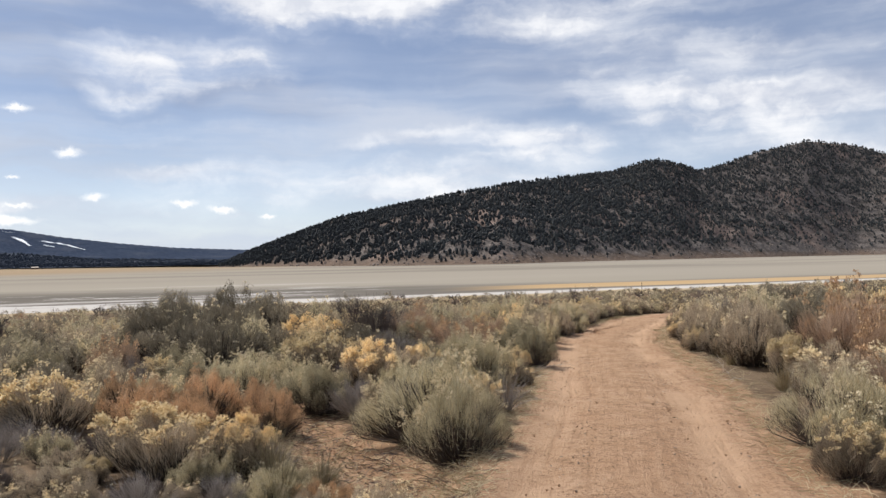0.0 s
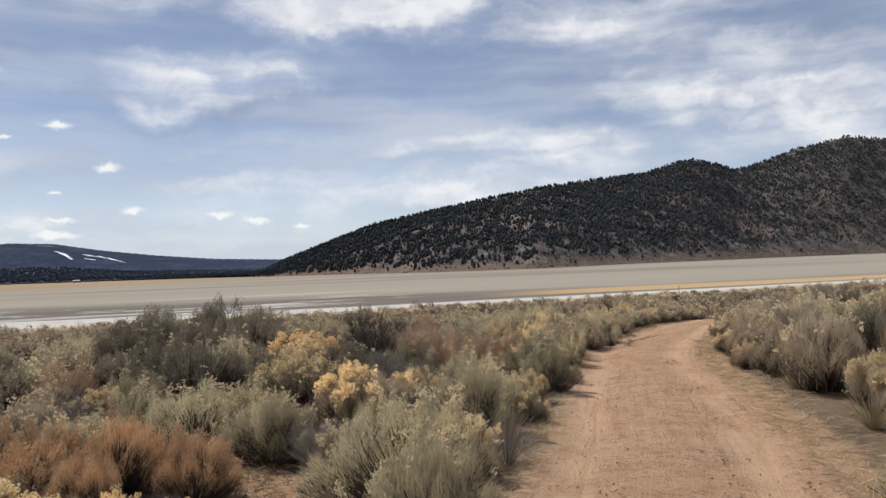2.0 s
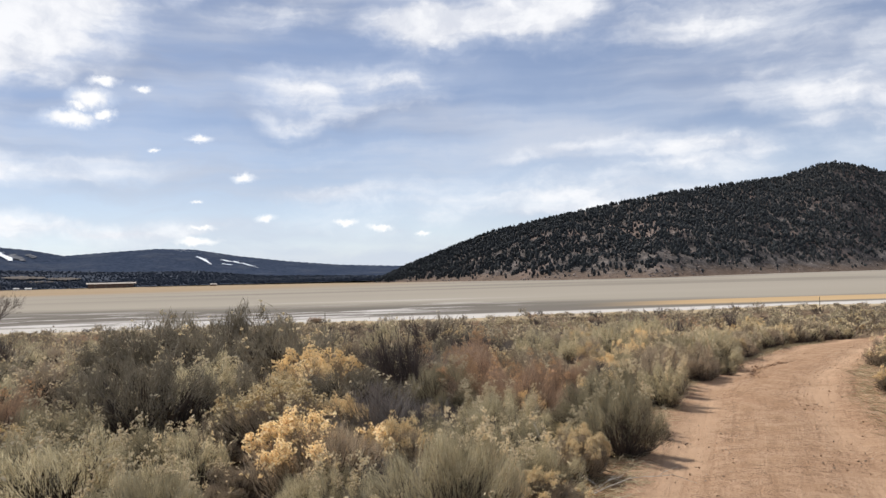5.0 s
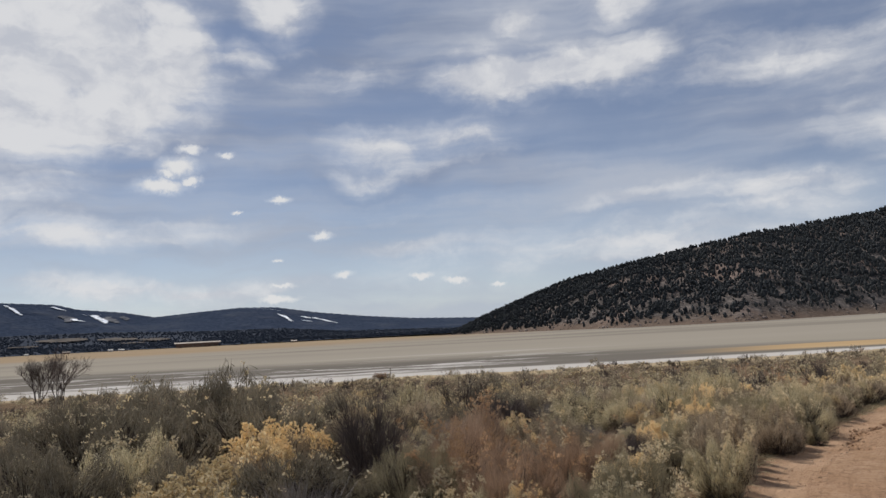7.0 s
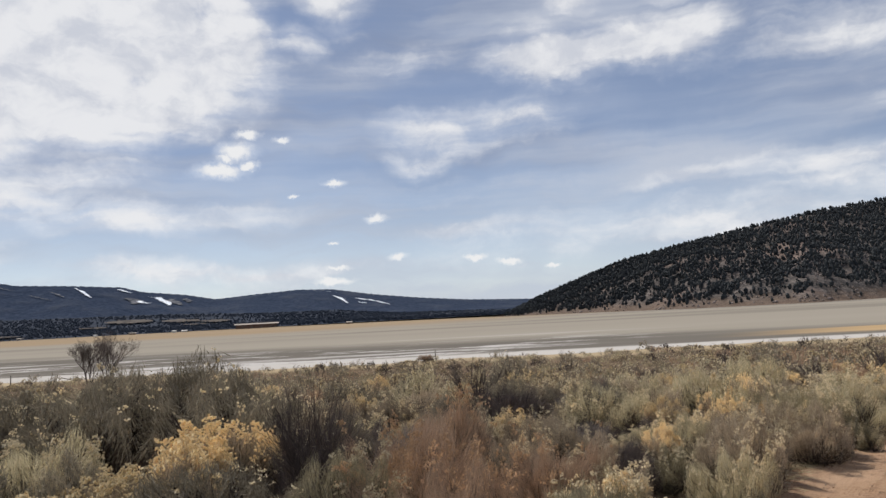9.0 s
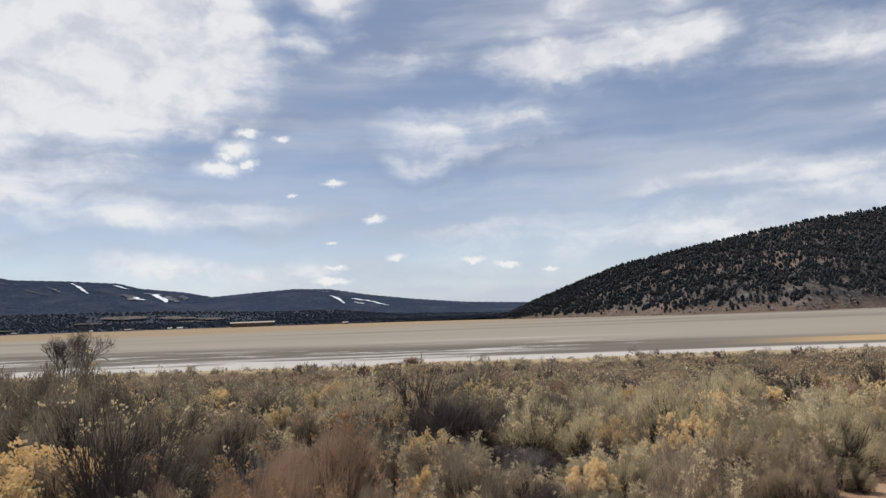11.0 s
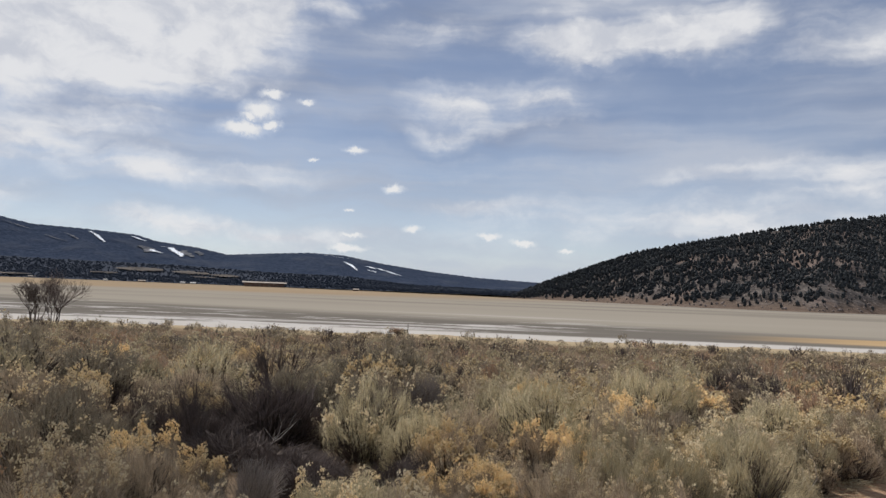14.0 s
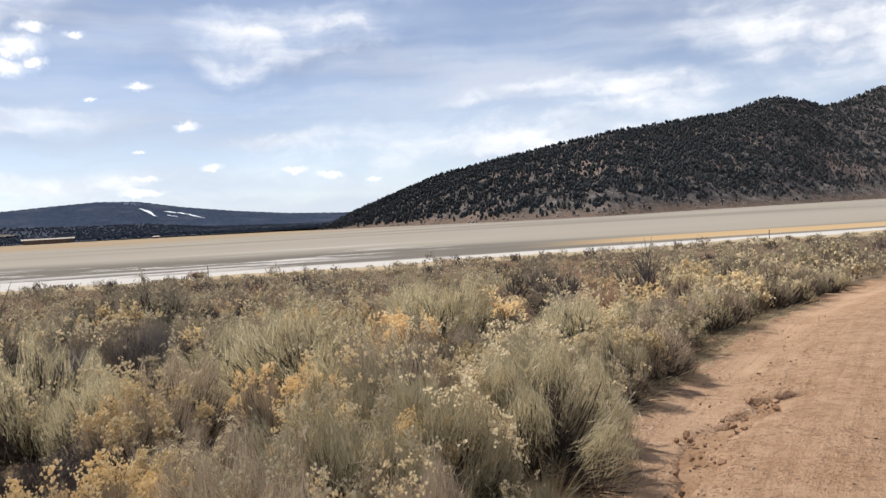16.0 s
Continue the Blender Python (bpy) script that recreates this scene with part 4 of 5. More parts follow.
PLANTED["grey_shrub"] = [(-3.79, 6.93, 0.49, 0.33), (-1.0, 13.3, 0.66, 0.78), (-0.45, 13.0, 0.55, 0.62), (-1.23, 24.6, 0.5, 0.8), (-1.35, 16.9, 0.5, 0.9)]


# an unbroken hedge of shrubs along the track where it bends away
VERGE = [(20.0, 2.72), (22.1, 3.2), (24.7, 3.9), (27.0, 4.5), (29.1, 5.3), (30.5, 5.9), (36.6, 8.8)]
for step in range(19):
    verge_y = 20.6 + 0.86 * step
    wide = 0.50 + 0.10 * math.sin(2.7 * step)
    verge_kind = ("rabbitbrush", "tan_rabbitbrush", "rabbitbrush", "tan_rabbitbrush", "rabbitbrush", "golden_rabbitbrush", "tan_rabbitbrush")[step % 7]
    PLANTED[verge_kind].append((float(interp(verge_y, VERGE)) - wide - 0.02 + 0.07 * math.sin(5.1 * step), verge_y, wide, 0.74 + 0.10 * math.cos(3.3 * step)))


def bare_spot(x, y):
    """The sandy clearing beside the track."""
    across, length = 0.83 * (x + 0.5) + 0.56 * (y - 7.6), -0.56 * (x + 0.5) + 0.83 * (y - 7.6)
    return abs(across) < 0.62 and -2.6 < length < 2.3


def hollow(x, y):
    """A sunken patch of dead brush where nothing living grows."""
    return ((x + 0.75) / 1.6) ** 2 + ((y - 21.05) / 0.95) ** 2 < 1


def in_view(x, y):
    a = math.degrees(math.atan2(x - 1.2, y - 0.4))
    b = math.degrees(math.atan2(x - 3.2, y - 13.0))
    return (-44 < a < 31 and y > 4.0) or (-70 < b < 6 and y > 11)


PATH_Y = [(0.0, 1.2), (6.0, 2.0), (11.0, 3.1), (17.5, 3.6)]


def reach(x, y):
    """Distance from the walked line."""
    yy = min(max(y, 0.0), 17.5)
    return math.hypot(x - float(interp(yy, PATH_Y)), y - yy)


def plant_all():
    pick = random.Random(11)
    taken = {}

    def clear(x, y, r, squeeze):
        cx, cy = int(math.floor(x / 2)), int(math.floor(y / 2))
        for i in range(cx - 1, cx + 2):
            for j in range(cy - 1, cy + 2):
                for px, py, pr in taken.get((i, j), ()):
                    if (px - x) ** 2 + (py - y) ** 2 < ((pr + r) * squeeze) ** 2:
                        return False
        return True

    def keep(x, y, r):
        taken.setdefault((int(math.floor(x / 2)), int(math.floor(y / 2))), []).append((x, y, r))

    heaps = {}
    count = {}

    def put(kind_name, x, y, r, h):
        spec = KINDS[kind_name]
        size, dist, variant, turn = r / spec["R"], reach(x, y), pick.randrange(4), pick.uniform(0, 6.28)
        h = min(h, 1.65 * r)
        tall = h / spec["H"] / size
        level = 0 if dist < 4.8 else 1 if dist < (13 if r > 0.9 else 10.0) else 2
        count[kind_name] = count.get(kind_name, 0) + (dist < 22)
        if dist < 22 and count[kind_name] <= 290:
            shrub(kind_name, level, variant, x, y, size, tall, turn)
            return
        level = 3
        c, s = math.cos(turn), math.sin(turn)
        for name, (v, f) in SHRUBS[kind_name, level, variant].items():
            if name == "woody_base" and level == 3:
                continue
            w3 = v * size
            w3 = np.stack((x + c * w3[:, 0] - s * w3[:, 1], y + s * w3[:, 0] + c * w3[:, 1], float(land(x, y)) + w3[:, 2] * tall), -1)
            mat = PART_MATERIAL[name](spec)
            heaps.setdefault(mat.name, (Heap(), mat))[0].add(w3, f)

    for kind_name, spots in PLANTED.items():
        for x, y, r, h in spots:
            keep(x, y, r)
            put(kind_name, x, y, r, h)
    names = list(KINDS)
    rings = [(0, 9, 0.60, 9000), (9, 22, 0.70, 9000), (22, 48, 0.80, 9000), (48, 130, 1.0, 9000)]
    for near, far, squeeze, tries in rings:
        for _ in range(tries):
            x, y = pick.uniform(-far - 2, far * 0.55 + 8), pick.uniform(2, 18 + far)
            dist = reach(x, y)
            u = -0.445 * x + 0.895 * y
            if not near <= dist < far or not in_view(x, y) or bare_spot(x, y) or hollow(x, y) or u > 84 - 10 * pick.random() ** 2:
                continue
            low = (-5.5 < x < 1.4 and y < 14.6) or (-1.4 < x < 0.9 and 18.8 < y < 20.8)
            left = x < -2.5 and y < 24
            weights = (30, 18, 10, 30, 2, 4, 4, 3, 3) if left else (20, 36, 17, 9, 0, 3, 7, 2, 4)
            if x > 0.3 and 17 < y < 27:
                weights = (20, 44, 22, 2, 0, 1, 4, 0, 3)
            kind_name = pick.choices(names, weights)[0]
            r = KINDS[kind_name]["R"] * pick.uniform(0.65, 1.25) * (0.9 if u > 45 else 1.0)
            if low:
                kind_name = pick.choices(names, (34, 30, 10, 0, 3, 0, 4, 0, 19))[0]
                r = pick.uniform(0.30, 0.55) if y > 8 else pick.uniform(0.20, 0.34)
            if abs(float(off_track(x, y))) < HALF + r * 0.62 and y < 66 or (8 < y < 17 and 2.8 < x < 4.75 + 0.9 * r) or not clear(x, y, r, squeeze):
                continue
            keep(x, y, r)
            put(kind_name, x, y, r, KINDS[kind_name]["H"] * r / KINDS[kind_name]["R"] * pick.uniform(0.75, 1.25) * (1.35 if u > 45 and kind_name in ("sagebrush", "dead_shrub") else 0.8 if u > 45 else 1.0))
    for key, (heap, mat) in heaps.items():
        heap.build("far_shrubs", mat, "far scrub of low dry shrubs, " + mat.name.replace("_", " "), "scrub")
    return count


def conifer(g, n, height, girth=(0.30, 0.46), tiers=((0.30, 1.0), (0.74, 0.74)), sides=3):
    """Crowns of n far conifers as lumpy tiers under a tip: verts and faces, standing at the origin."""
    tri = []
    m = sides * 2 + 2
    for s in range(sides):
        t = (s + 1) % sides
        tri += [(0, 1 + t, 1 + s), (1 + s, 1 + t, 1 + sides + t), (1 + s, 1 + sides + t, 1 + sides + s), (m - 1, 1 + sides + s, 1 + sides + t)]
    q = np.arange(sides) * 2 * math.pi / sides
    h = height * (0.5 + 1.1 * g.uniform(0, 1, n) ** 1.3)
    wide = h * g.uniform(*girth, n)
    v = np.zeros((n, m, 3))
    v[:, 0, 2] = -1.0
    for lvl, (zz, rr) in enumerate(tiers):
        jr = wide[:, None] * rr * g.uniform(0.7, 1.25, (n, sides))
        v[:, 1 + lvl * sides: 1 + (lvl + 1) * sides, 0] = jr * np.cos(q + lvl * 0.5)
        v[:, 1 + lvl * sides: 1 + (lvl + 1) * sides, 1] = jr * np.sin(q + lvl * 0.5)
        v[:, 1 + lvl * sides: 1 + (lvl + 1) * sides, 2] = h[:, None] * zz * g.uniform(0.8, 1.2, (n, sides))
    v[:, m - 1, 2] = h
    v[:, m - 1, :2] = g.normal(0, 0.08, (n, 2)) * h[:, None]
    return v, np.array(tri)


def build_hill_trees():
    g = np.random.default_rng(61)
    n = 62000
    az, s = g.uniform(-22.5, 34, n), g.uniform(0.03, 1.05, n)
    x, y, z = hill_point(az, s)
    open_ground = 0.40 * wave(x, y, 71, 75.0) + 0.40 * wave(x, y, 72, 26.0) + 0.45 * wave(x, y, 73, 11.0)
    shut = -0.42 + 0.55 * np.clip(s, 0, 1) + 0.45 * np.exp(-((az - 8) / 6) ** 2) + 0.16 * np.clip((az - 13) / 4, 0, 1)
    keep = (g.uniform(0, 1, n) < np.clip((s - 0.06) * 6, 0.05, 1)) & (open_ground + 0.42 * g.normal(0, 1, n) < shut)
    x, y, z = x[keep], y[keep], z[keep]
    v, tri = conifer(g, len(x), 3.5, (0.28, 0.46), ((0.24, 0.95), (0.66, 0.86)), 3)
    v = v + np.stack((x, y, z), -1)[:, None]
    f = np.arange(len(x))[:, None, None] * v.shape[1] + tri[None]
    m = mesh_from("hill_conifers", v.reshape(-1, 3), f.reshape(-1, 3), M_CONIFER)
    tagged(new("hill_conifers", m), "dark scattered conifers over the hillside", "trees", kind="stuff")
    # pale outcrops, in bands
    n = 16000
    az, s = g.uniform(-22.5, 34, n), g.uniform(0.01, 0.97, n)
    x, y, z = hill_point(az, s)
    keep = wave(x, y, 75, 40.0) + 0.35 * g.normal(0, 1, n) > np.where(az > 13, 0.0, 0.25)
    x, y, z = x[keep], y[keep], z[keep]
    n = len(x)
    size = 0.6 + 2.4 * g.uniform(0, 1, n) ** 2
    v, f = beads(np.stack((x, y, z + size * 0.15), -1), size * 1.2, size, g.normal(0, 1, (n, 3)) * (1, 1, 0.4), 5)
    tagged(new("hill_rocks", mesh_from("hill_rocks", v, f, M_ROCK)), "pale rock outcrops on the hillside", "rocks", kind="stuff")


BELT_EL = [(-130, 1.3), (-63, 1.28), (-56, 1.18), (-48, 1.15), (-41.6, 0.92), (-35.5, 0.85), (-31, 0.42), (-22.3, 0.2), (-15, 0.1)]


def belt_point(az, s):
    d0 = interp(az, SHORE) + 30
    d = d0 + (3150 - d0) * s
    el = -0.12 + (interp(az, BELT_EL) + 0.12) * s ** 0.9
    return CENTRE[0] + d * np.sin(np.radians(az)), d * np.cos(np.radians(az)), d * np.tan(np.radians(el)) + 1.7


def build_belt():
    az, s = np.meshgrid(np.arange(-130, -14.9, 0.5), np.linspace(0, 1.05, 24), indexing="ij")
    x, y, z = belt_point(az, s)
    m = mesh_from("valley_floor", np.stack((x, y, z), -1).reshape(-1, 3), grid_faces(*az.shape), M_HAZY_BELT, True)
    tagged(new("valley_floor", m), "dark wooded valley floor beyond the lake", "woods", kind="structure")
    # cleared patches of a far village among the trees
    g = np.random.default_rng(83)
    for az0, s0, wide, deep in ((-50.5, 0.62, 3.2, 0.16), (-47.0, 0.55, 2.6, 0.14), (-44.6, 0.48, 2.2, 0.12), (-52.8, 0.34, 1.8, 0.07), (-58.5, 0.10, 2.6, 0.05), (-46.0, 0.30, 1.6, 0.06)):
        t = np.linspace(0, 1, 22)
        half = deep * 0.8 * np.sin(np.pi * (0.04 + 0.92 * t)) ** 0.6 * g.uniform(0.45, 1.1, 22)
        rows = []
        for side in (-1, 0, 1):
            px, py, pz = belt_point(az0 + wide * (t - 0.5), s0 + side * half)
            rows.append(np.stack((px * 0.985, py * 0.985, 1.7 + (pz - 1.7) * 0.985 + 4.0), -1))
        m = mesh_from("clearing", np.stack(rows).reshape(-1, 3), grid_faces(3, 22), M_CLEARING, True)
        tagged(new("clearing", m), "grey-brown cleared ground among far trees", "clearing", kind="structure")
    g = np.random.default_rng(81)
    n = 18000
    az, s = g.uniform(-78, -16, n), g.uniform(0.01, 1, n) ** 1.2
    x, y, z = belt_point(az, s)
    gap = (np.abs(az + 47) < 6) & (np.abs(s - 0.55) < 0.25) & (g.uniform(0, 1, n) < 0.7)
    keep = ~gap & (g.uniform(0, 1, n) < np.clip(0.25 + s * 6, 0, 1))
    x, y, z = x[keep], y[keep], z[keep]
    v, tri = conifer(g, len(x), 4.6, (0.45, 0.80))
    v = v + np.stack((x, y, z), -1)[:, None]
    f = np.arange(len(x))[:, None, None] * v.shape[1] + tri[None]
    m = mesh_from("valley_conifers", v.reshape(-1, 3), f.reshape(-1, 3), M_HAZY_CONIFER)
    tagged(new("valley_conifers", m), "dark conifer woods along the far shore", "trees", kind="stuff")


def part(name, bm, mat, parent, label=""):
    m = bpy.data.meshes.new(name)
    bm.to_mesh(m)
    bm.free()
    m.materials.append(mat)
    ob = new(name, m)
    ob.parent = parent
    if label:
        ob["label"] = label
    return ob


def box(bm, x0, y0, z0, x1, y1, z1):
    r = bmesh.ops.create_cube(bm, size=1.0)
    for v in r["verts"]:
        v.co = Vector(((x0 + x1) / 2 + v.co.x * (x1 - x0), (y0 + y1) / 2 + v.co.y * (y1 - y0), (z0 + z1) / 2 + v.co.z * (z1 - z0)))
    return r["verts"]


def building(name, az, dist, length, depth, wall_h, roof_h, wall_mat, roof_mat, label, doors=0):
    """A far low building with a gabled roof, facing the camera's path."""
    root = tagged(new(name), label, "barn" if name == "barn" else "house")
    bm = bmesh.new()
    box(bm, -length / 2, -depth / 2, -1, length / 2, depth / 2, wall_h)
    part("wall", bm, wall_mat, root)
    bm = bmesh.new()
    o = 0.04 * length
    e = [bm.verts.new(p) for p in ((-length / 2 - o, -depth / 2 - 2, wall_h), (length / 2 + o, -depth / 2 - 2, wall_h), (length / 2 + o, depth / 2 + 2, wall_h),
                                   (-length / 2 - o, depth / 2 + 2, wall_h), (-length / 2 - o, 0, wall_h + roof_h), (length / 2 + o, 0, wall_h + roof_h))]
    for q in ((0, 1, 5, 4), (2, 3, 4, 5), (0, 4, 3), (1, 2, 5), (0, 3, 2, 1)):
        bm.faces.new([e[i] for i in q])
    part("roof", bm, roof_mat, root)
    for i in range(doors):
        bm = bmesh.new()
        px = -length / 2 + length * (i + 0.7) / (doors + 0.4)
        box(bm, px - length * 0.02, -depth / 2 - 0.3, -1, px + length * 0.02, -depth / 2 + 0.2, wall_h * 0.7)
        part("door", bm, M_POST, root)
    a = radians(az)
    x, y = CENTRE[0] + dist * math.sin(a), dist * math.cos(a)
    root.matrix_basis = pose(x, y, max(float(land(x, y)), -3.2), 0, 0, -az)
    return root


def bare_tree(x, y, height, spread, seed):
    """A leafless tree of several stems from one root."""
    g = random.Random(seed)
    limbs, twigs = Heap(), Heap()

    def grow(p, d, length, r, depth):
        q = p
        pts, rads = [p], [r]
        for i in range(3):
            d = (d + Vector((g.gauss(0, 0.10), g.gauss(0, 0.10), 0.05 + g.gauss(0, 0.05)))).normalized()
            q = q + d * length / 3
            pts.append(q)
            rads.append(r * (1 - 0.15 * (i + 1)))
        (limbs if depth < 2 else twigs).add(*tubes(np.array([[tuple(v) for v in pts]]), np.array([rads]), 5 if depth < 2 else 3))
        if depth < 5:
            for _ in range(3):
                side = Vector((g.gauss(0, 1), g.gauss(0, 1), g.gauss(0.2, 0.5))).normalized()
                start = pts[g.choice((2, 3, 3))]
                grow(start, (d * 0.9 + side * g.uniform(0.35, 0.8)).normalized(), length * g.uniform(0.55, 0.8), r * 0.64, depth + 1)

    for i in range(9):
        a = i * 0.70 + g.uniform(-0.3, 0.3)
        lean = g.uniform(0.12, 0.75) * spread / height
        grow(Vector((math.cos(a) * 0.2, math.sin(a) * 0.2, -0.1)), Vector((math.cos(a) * lean, math.sin(a) * lean, 1)).normalized(), height * 0.33, 0.045, 0)
    root = tagged(new("bare_tree"), "leafless many-stemmed grey tree by the lake", "tree")
    for name, heap in (("trunk", limbs), ("crown", twigs)):
        ob = new(name, mesh_from(name, np.concatenate(heap.v), heap.f, M_BARE))
        ob.parent = root
    root.location = (x, y, float(land(x, y)))
    return root


def fence_post(x, y, height, lean):
    root = tagged(new("fence_post"), "weathered grey wooden fence post", "post", "posts by the lake")
    bm = bmesh.new()
    bmesh.ops.create_cone(bm, cap_ends=True, segments=8, radius1=0.05, radius2=0.042, depth=height + 0.4)
    for v in bm.verts:
        v.co.z += height / 2 - 0.2
        v.co.x += 0.012 * math.sin(v.co.z * 9)
    part("shaft", bm, M_POST, root)
    root.matrix_basis = pose(x, y, float(land(x, y)), lean, lean * 0.5)
    return root


build_belt()
build_hill_trees()
building("barn", -41.55, 1640, 86, 24, 8.4, 2.8, M_BARN, M_ROOF, "long low brown barn with a pale roof", 4)
for az, d, length, h, mat in ((-47.4, 1750, 10, 3.2, M_WHITE), (-46.7, 1760, 12, 2.8, M_WHITE), (-60.6, 2230, 11, 3.2, M_WHITE), (-58.9, 2240, 14, 3.8, M_BARN),
                              (-57.2, 2160, 16, 3.6, M_BARN), (-52.6, 1960, 8, 2.8, M_WHITE), (-50.2, 1900, 16, 3.2, M_BARN), (-34.6, 1330, 10, 2.4, M_BARN)):
    building("house", az, d, length, 10, h, 1.8, mat, M_ROOF if mat is M_BARN else M_WHITE, "small far white house by the woods" if mat is M_WHITE else "small far brown house by the woods")
bare_tree(-55.6, 55.6, 5.2, 3.6, 3)
bare_tree(-57.4, 54.9, 4.2, 2.6, 5)
far_bush = shrub("russet_shrub", 2, 0, -37.2, 82.0, 1.3, 0.8)
def fence_rail(post, length, height):
    bm = bmesh.new()
    box(bm, -length, -0.03, height - 0.05, 0.04, 0.03, height + 0.05)
    for v in bm.verts:
        v.co.z += 0.03 * v.co.x
    part("rail", bm, M_POST, post)


for x, y, h, lean in ((-36.1, 82.2, 1.15, 2.0), (-66.0, 53.0, 1.1, -3.0), (20.0, 109.0, 1.1, 1.0)):
    fence_rail(fence_post(x, y, h, lean), 1.5, 0.42) if y > 80 and x < 0 else fence_post(x, y, h, lean)


def litter():
    g = np.random.default_rng(91)
    # crumbs of stone and dirt on the track
    n = 5200
    y = g.uniform(4, 30, n)
    d = g.normal(0, 0.75, n)
    d = np.clip(d, -1.6, 1.6)
    x = interp(y, TRACK) + d
    size = 0.006 + 0.017 * g.uniform(0, 1, n) ** 6
    for share, name, mat, label in ((0, "pebbles", M_STONE, "small dark pebbles scattered on the dirt track"), (1, "dirt_clods", M_CLOD, "small reddish clods of dirt on the track")):
        k = np.arange(n) % 2 == share
        v, f = beads(np.stack((x[k], y[k], land(x[k], y[k]) + size[k] * 0.2), -1), size[k] * 1.1, size[k] * 1.3, g.normal(0, 1, (k.sum(), 3)), 5)
        tagged(new(name, mesh_from(name, v, f, mat)), label, "stones", kind="stuff")
    # loose clods along the washed-out crack
    n = 150
    leg = g.integers(0, len(GULLY) - 1, n)
    f = g.uniform(0, 1, n)
    a, b = np.array(GULLY)[leg], np.array(GULLY)[leg + 1]
    spot = a + (b - a) * f[:, None] + g.normal(0, 0.11, (n, 2))
    size = 0.008 + 0.040 * g.uniform(0, 1, n) ** 3
    v, f = beads(np.stack((spot[:, 0], spot[:, 1], land(spot[:, 0], spot[:, 1]) - 0.02), -1), size * 1.2, size * 1.4, g.normal(0, 1, (n, 3)), 5)
    tagged(new("crack_clods", mesh_from("crack_clods", v, f, M_CLOD)), "broken clods of dirt along a washed-out crack", "dirt clods", kind="stuff")
    # bits of dead leaf and bark
    n = 1500
    y = g.uniform(4, 27, n)
    x = interp(y, TRACK) + np.clip(g.normal(0.1, 0.6, n), -1.3, 1.3)
    a = g.uniform(0, 6.28, n)
    long = 0.010 + 0.035 * g.uniform(0, 1, n) ** 3
    v, f = beads(np.stack((x, y, land(x, y) + 0.003), -1), long, long * 0.35, np.stack((np.cos(a), np.sin(a), g.normal(0, 0.15, n)), -1), 3)
    tagged(new("leaf_litter", mesh_from("leaf_litter", v, f, M_LEAF)), "dead leaves and bark bits on the track", "litter", kind="stuff")
    # dry straw and twig litter along the track's edges and on bare soil
    n = 11000
    y = g.uniform(4, 33, n)
    side = np.where(g.uniform(0, 1, n) < 0.72, -1, 1)
    d = side * (HALF + np.abs(g.normal(-0.02, 0.38, n)) - 0.18)
    x = interp(y, TRACK) + d
    a, length = g.uniform(0, 6.28, n), g.uniform(0.06, 0.28, n)
    z = bed(x, y)
    p0 = np.stack((x, y, z + 0.006), -1)
    p2 = p0 + np.stack((np.cos(a) * length, np.sin(a) * length, g.uniform(0.0, 0.05, n)), -1)
    p1 = (p0 + p2) / 2 + np.stack((np.zeros(n), np.zeros(n), g.uniform(0.0, 0.03, n)), -1)
    r = g.uniform(0.0013, 0.0032, n)
    v, f = tubes(np.stack((p0, p1, p2), 1), np.stack((r, r, r * 0.6), -1))
    tagged(new("straw_litter", mesh_from("straw_litter", v, f, M_STRAW)), "pale dry straw litter along the track", "litter", kind="stuff")


def clearing_litter():
    """Twigs, straw and crumbs of earth strewn over the sandy clearing."""
    g = np.random.default_rng(97)
    n = 1500
    across, length = g.normal(0, 0.42, n), g.uniform(-2.6, 3.0, n)
    x, y = -0.5 + 0.83 * across - 0.56 * length, 7.6 + 0.56 * across + 0.83 * length
    keep = interp(y, TRACK) - x > HALF
    x, y, n = x[keep], y[keep], int(keep.sum())
    a, reach_out = g.uniform(0, 6.28, n), g.uniform(0.04, 0.30, n)
    p0 = np.stack((x, y, bed(x, y) + 0.006), -1)
    p2 = p0 + np.stack((np.cos(a) * reach_out, np.sin(a) * reach_out, g.uniform(0.0, 0.06, n)), -1)
    p1 = (p0 + p2) / 2 + g.normal(0, 0.012, (n, 3)) * (1, 1, 0.4) + (0, 0, 0.008)
    r = g.uniform(0.0014, 0.004, n)
    for share, mat, label in ((0, M_STRAW, "pale dry straw strewn over bare sand"), (1, M_BARE, "broken dark twigs strewn over bare sand")):
        k = np.arange(n) % 2 == share
        v, f = tubes(np.stack((p0[k], p1[k], p2[k]), 1), np.stack((r[k], r[k], r[k] * 0.6), -1))
        tagged(new("twig_litter", mesh_from("twig_litter", v, f, mat)), label, "litter", kind="stuff")
    size = 0.008 + 0.03 * g.uniform(0, 1, n) ** 4
    v, f = beads(p0 + (0.05, 0.04, 0.0), size, size * 1.2, g.normal(0, 1, (n, 3)), 5)
    tagged(new("earth_crumbs", mesh_from("earth_crumbs", v, f, M_CLOD)), "crumbs of earth strewn over bare sand", "dirt clods", kind="stuff")


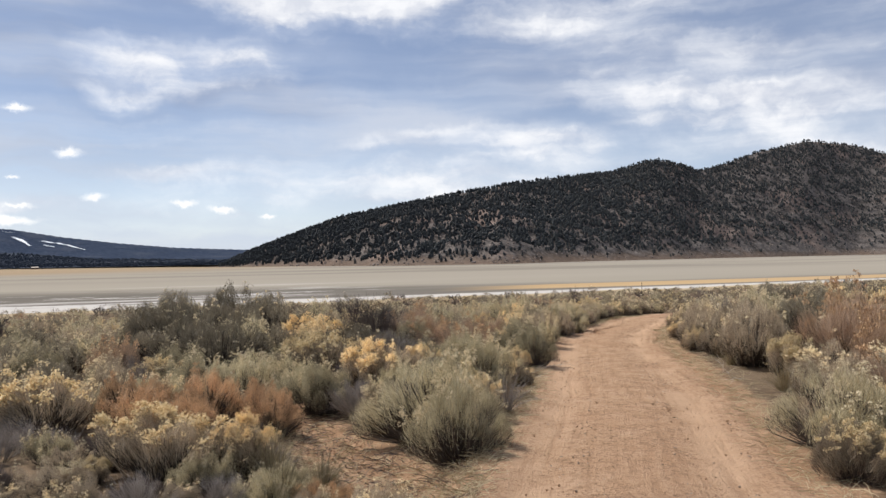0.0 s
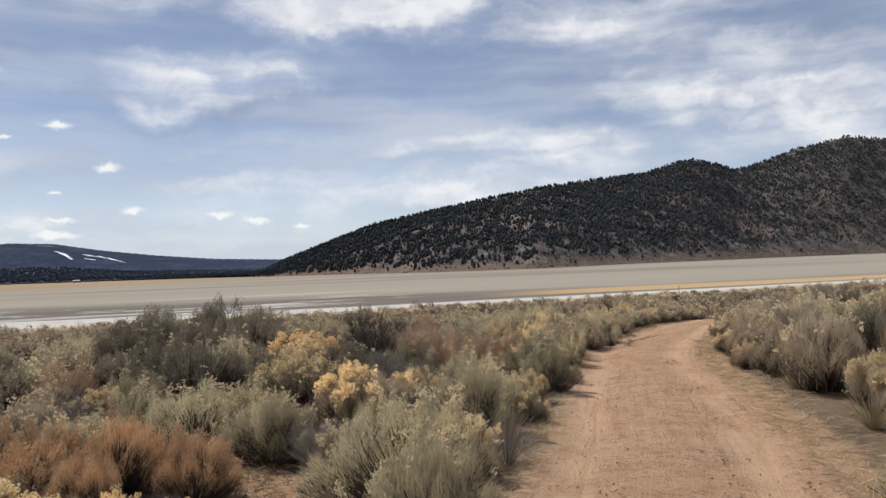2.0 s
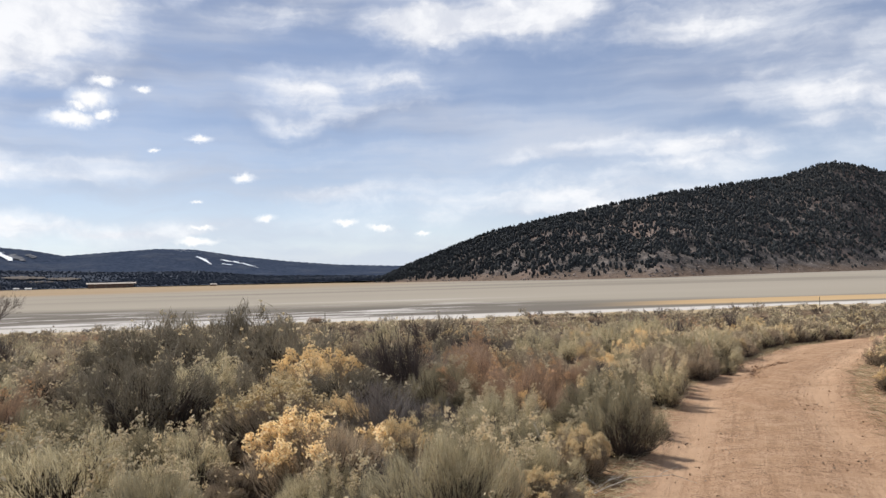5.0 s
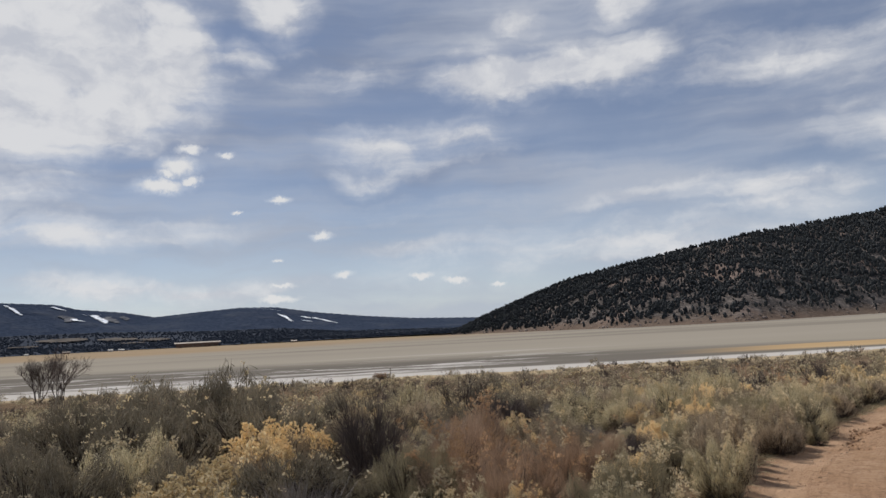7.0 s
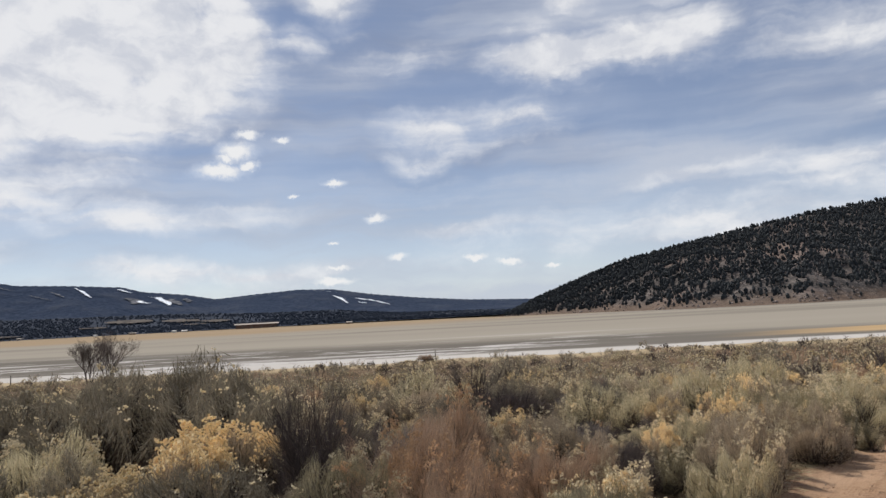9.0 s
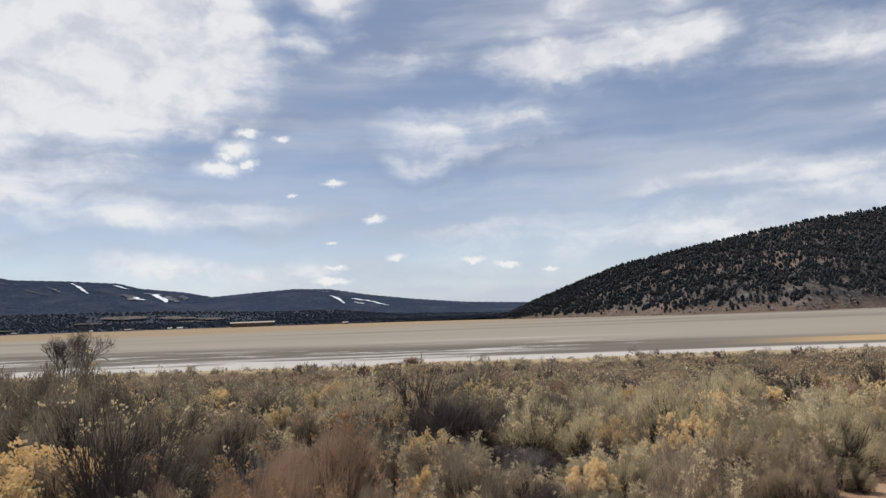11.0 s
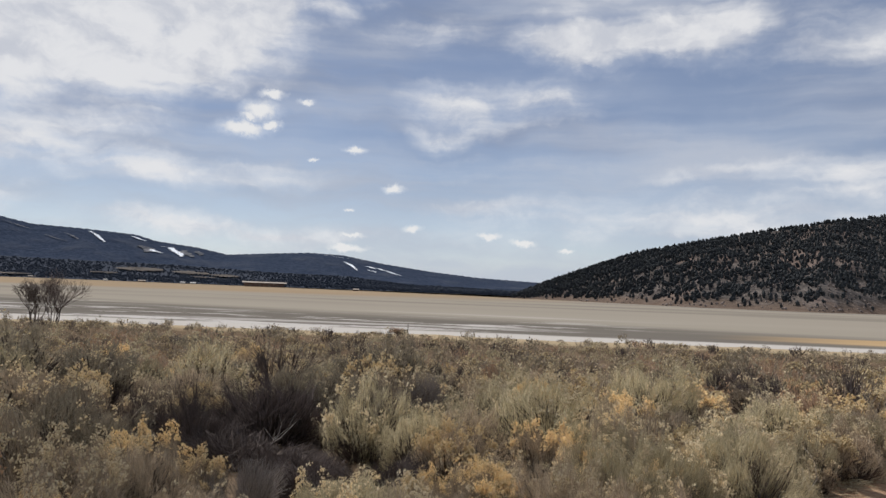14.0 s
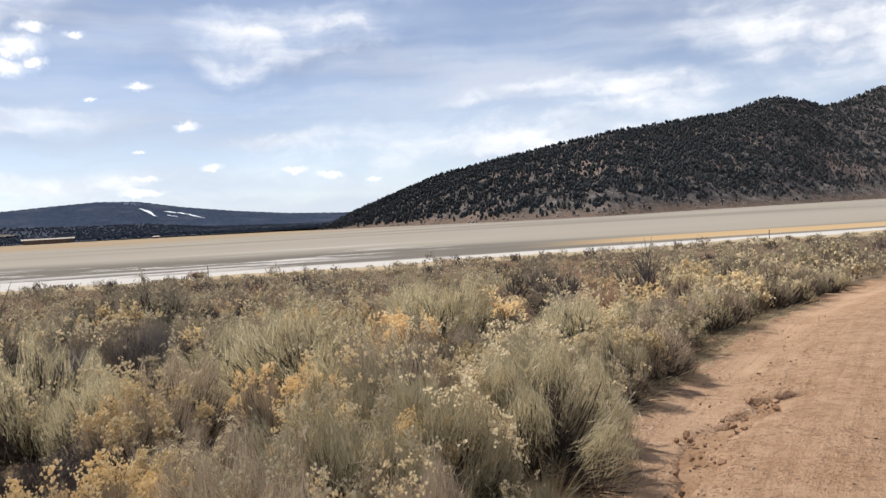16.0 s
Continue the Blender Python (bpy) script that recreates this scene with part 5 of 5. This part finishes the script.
def grass_tuft(x, y, size, seed, mat=M_STRAW, label="tuft of pale dry grass"):
    g = np.random.default_rng(seed)
    n = 220
    a, lean = g.uniform(0, 6.28, n), np.abs(g.normal(0.55, 0.30, n))
    length = size * g.uniform(0.5, 1.1, n)
    p0 = np.stack((0.05 * size * np.cos(a), 0.05 * size * np.sin(a), np.full(n, -0.02)), -1)
    p2 = p0 + np.stack((np.cos(a) * np.sin(lean), np.sin(a) * np.sin(lean), np.cos(lean)), -1) * length[:, None]
    p1 = (p0 + p2) / 2 + np.array((0, 0, 0.10)) * length[:, None]
    r = np.full(n, 0.0015)
    v, f = tubes(np.stack((p0, p1, p2), 1), np.stack((r, r, r * 0.4), -1))
    root = tagged(new("grass_tuft"), label, "grass", "grass tufts by the track")
    ob = new("blade_mass", mesh_from("blade_mass", v, f, mat))
    ob.parent = root
    ob["kind"] = "stuff"
    root.location = (x, y, float(bed(x, y)))
    return root


def dead_branch(x, y, turn, seed):
    g = random.Random(seed)
    heap = Heap()

    def grow(p, d, length, r, depth):
        pts = [p]
        for i in range(3):
            d = (d + Vector((g.gauss(0, 0.25), g.gauss(0, 0.25), g.gauss(0, 0.12)))).normalized()
            q = pts[-1] + d * length / 3
            q.z = max(q.z, r)
            pts.append(q)
        heap.add(*tubes(np.array([[tuple(v) for v in pts]]), np.array([[r, r * 0.85, r * 0.7, r * 0.5]]), 4))
        if depth < 2:
            for _ in range(3):
                grow(pts[g.choice((1, 2, 3))], (d + Vector((g.gauss(0, 0.8), g.gauss(0, 0.8), g.gauss(0.15, 0.3)))).normalized(), length * 0.6, r * 0.6, depth + 1)

    grow(Vector((0, 0, 0.02)), Vector((1, 0, 0.35)).normalized(), 0.55, 0.006, 0)
    root = tagged(new("dead_branch"), "bleached dead branch lying beside the track", "branch", "dead branches")
    ob = new("wood", mesh_from("wood", np.concatenate(heap.v), heap.f, M_PALE))
    ob.parent = root
    root.matrix_basis = pose(x, y, float(bed(x, y)), 0, 0, turn)
    return root


litter()
clearing_litter()
for i, (x, y, s) in enumerate(((1.15, 9.6, 0.5), (1.0, 10.9, 0.45), (-0.9, 6.2, 0.55), (-0.35, 5.9, 0.4), (1.3, 12.9, 0.35), (1.5, 14.3, 0.35), (1.75, 17.2, 0.35),
                               (5.2, 8.0, 0.5), (5.6, 7.4, 0.6), (5.0, 10.2, 0.45), (5.1, 13.0, 0.4), (2.6, 20.0, 0.35), (3.1, 21.6, 0.35), (5.9, 7.0, 0.6))):
    grass_tuft(x, y, s, 200 + i)
grass_tuft(1.20, 8.95, 0.6, 231, M_GREY, "drooping tuft of grey dead stems beside the track")
grass_tuft(-0.5, 5.2, 0.55, 230, M_GREEN, "tuft of grey-green grass on bare sand")
for i, (x, y, a) in enumerate(((1.35, 11.3, 20), (1.2, 10.6, 70), (-2.2, 7.4, 110), (-2.9, 6.9, 60), (1.5, 12.1, 140), (4.75, 11.2, 200), (3.15, 21.9, 30), (-2.1, 22.0, 80))):
    dead_branch(x, y, a, 300 + i)
plant_all()
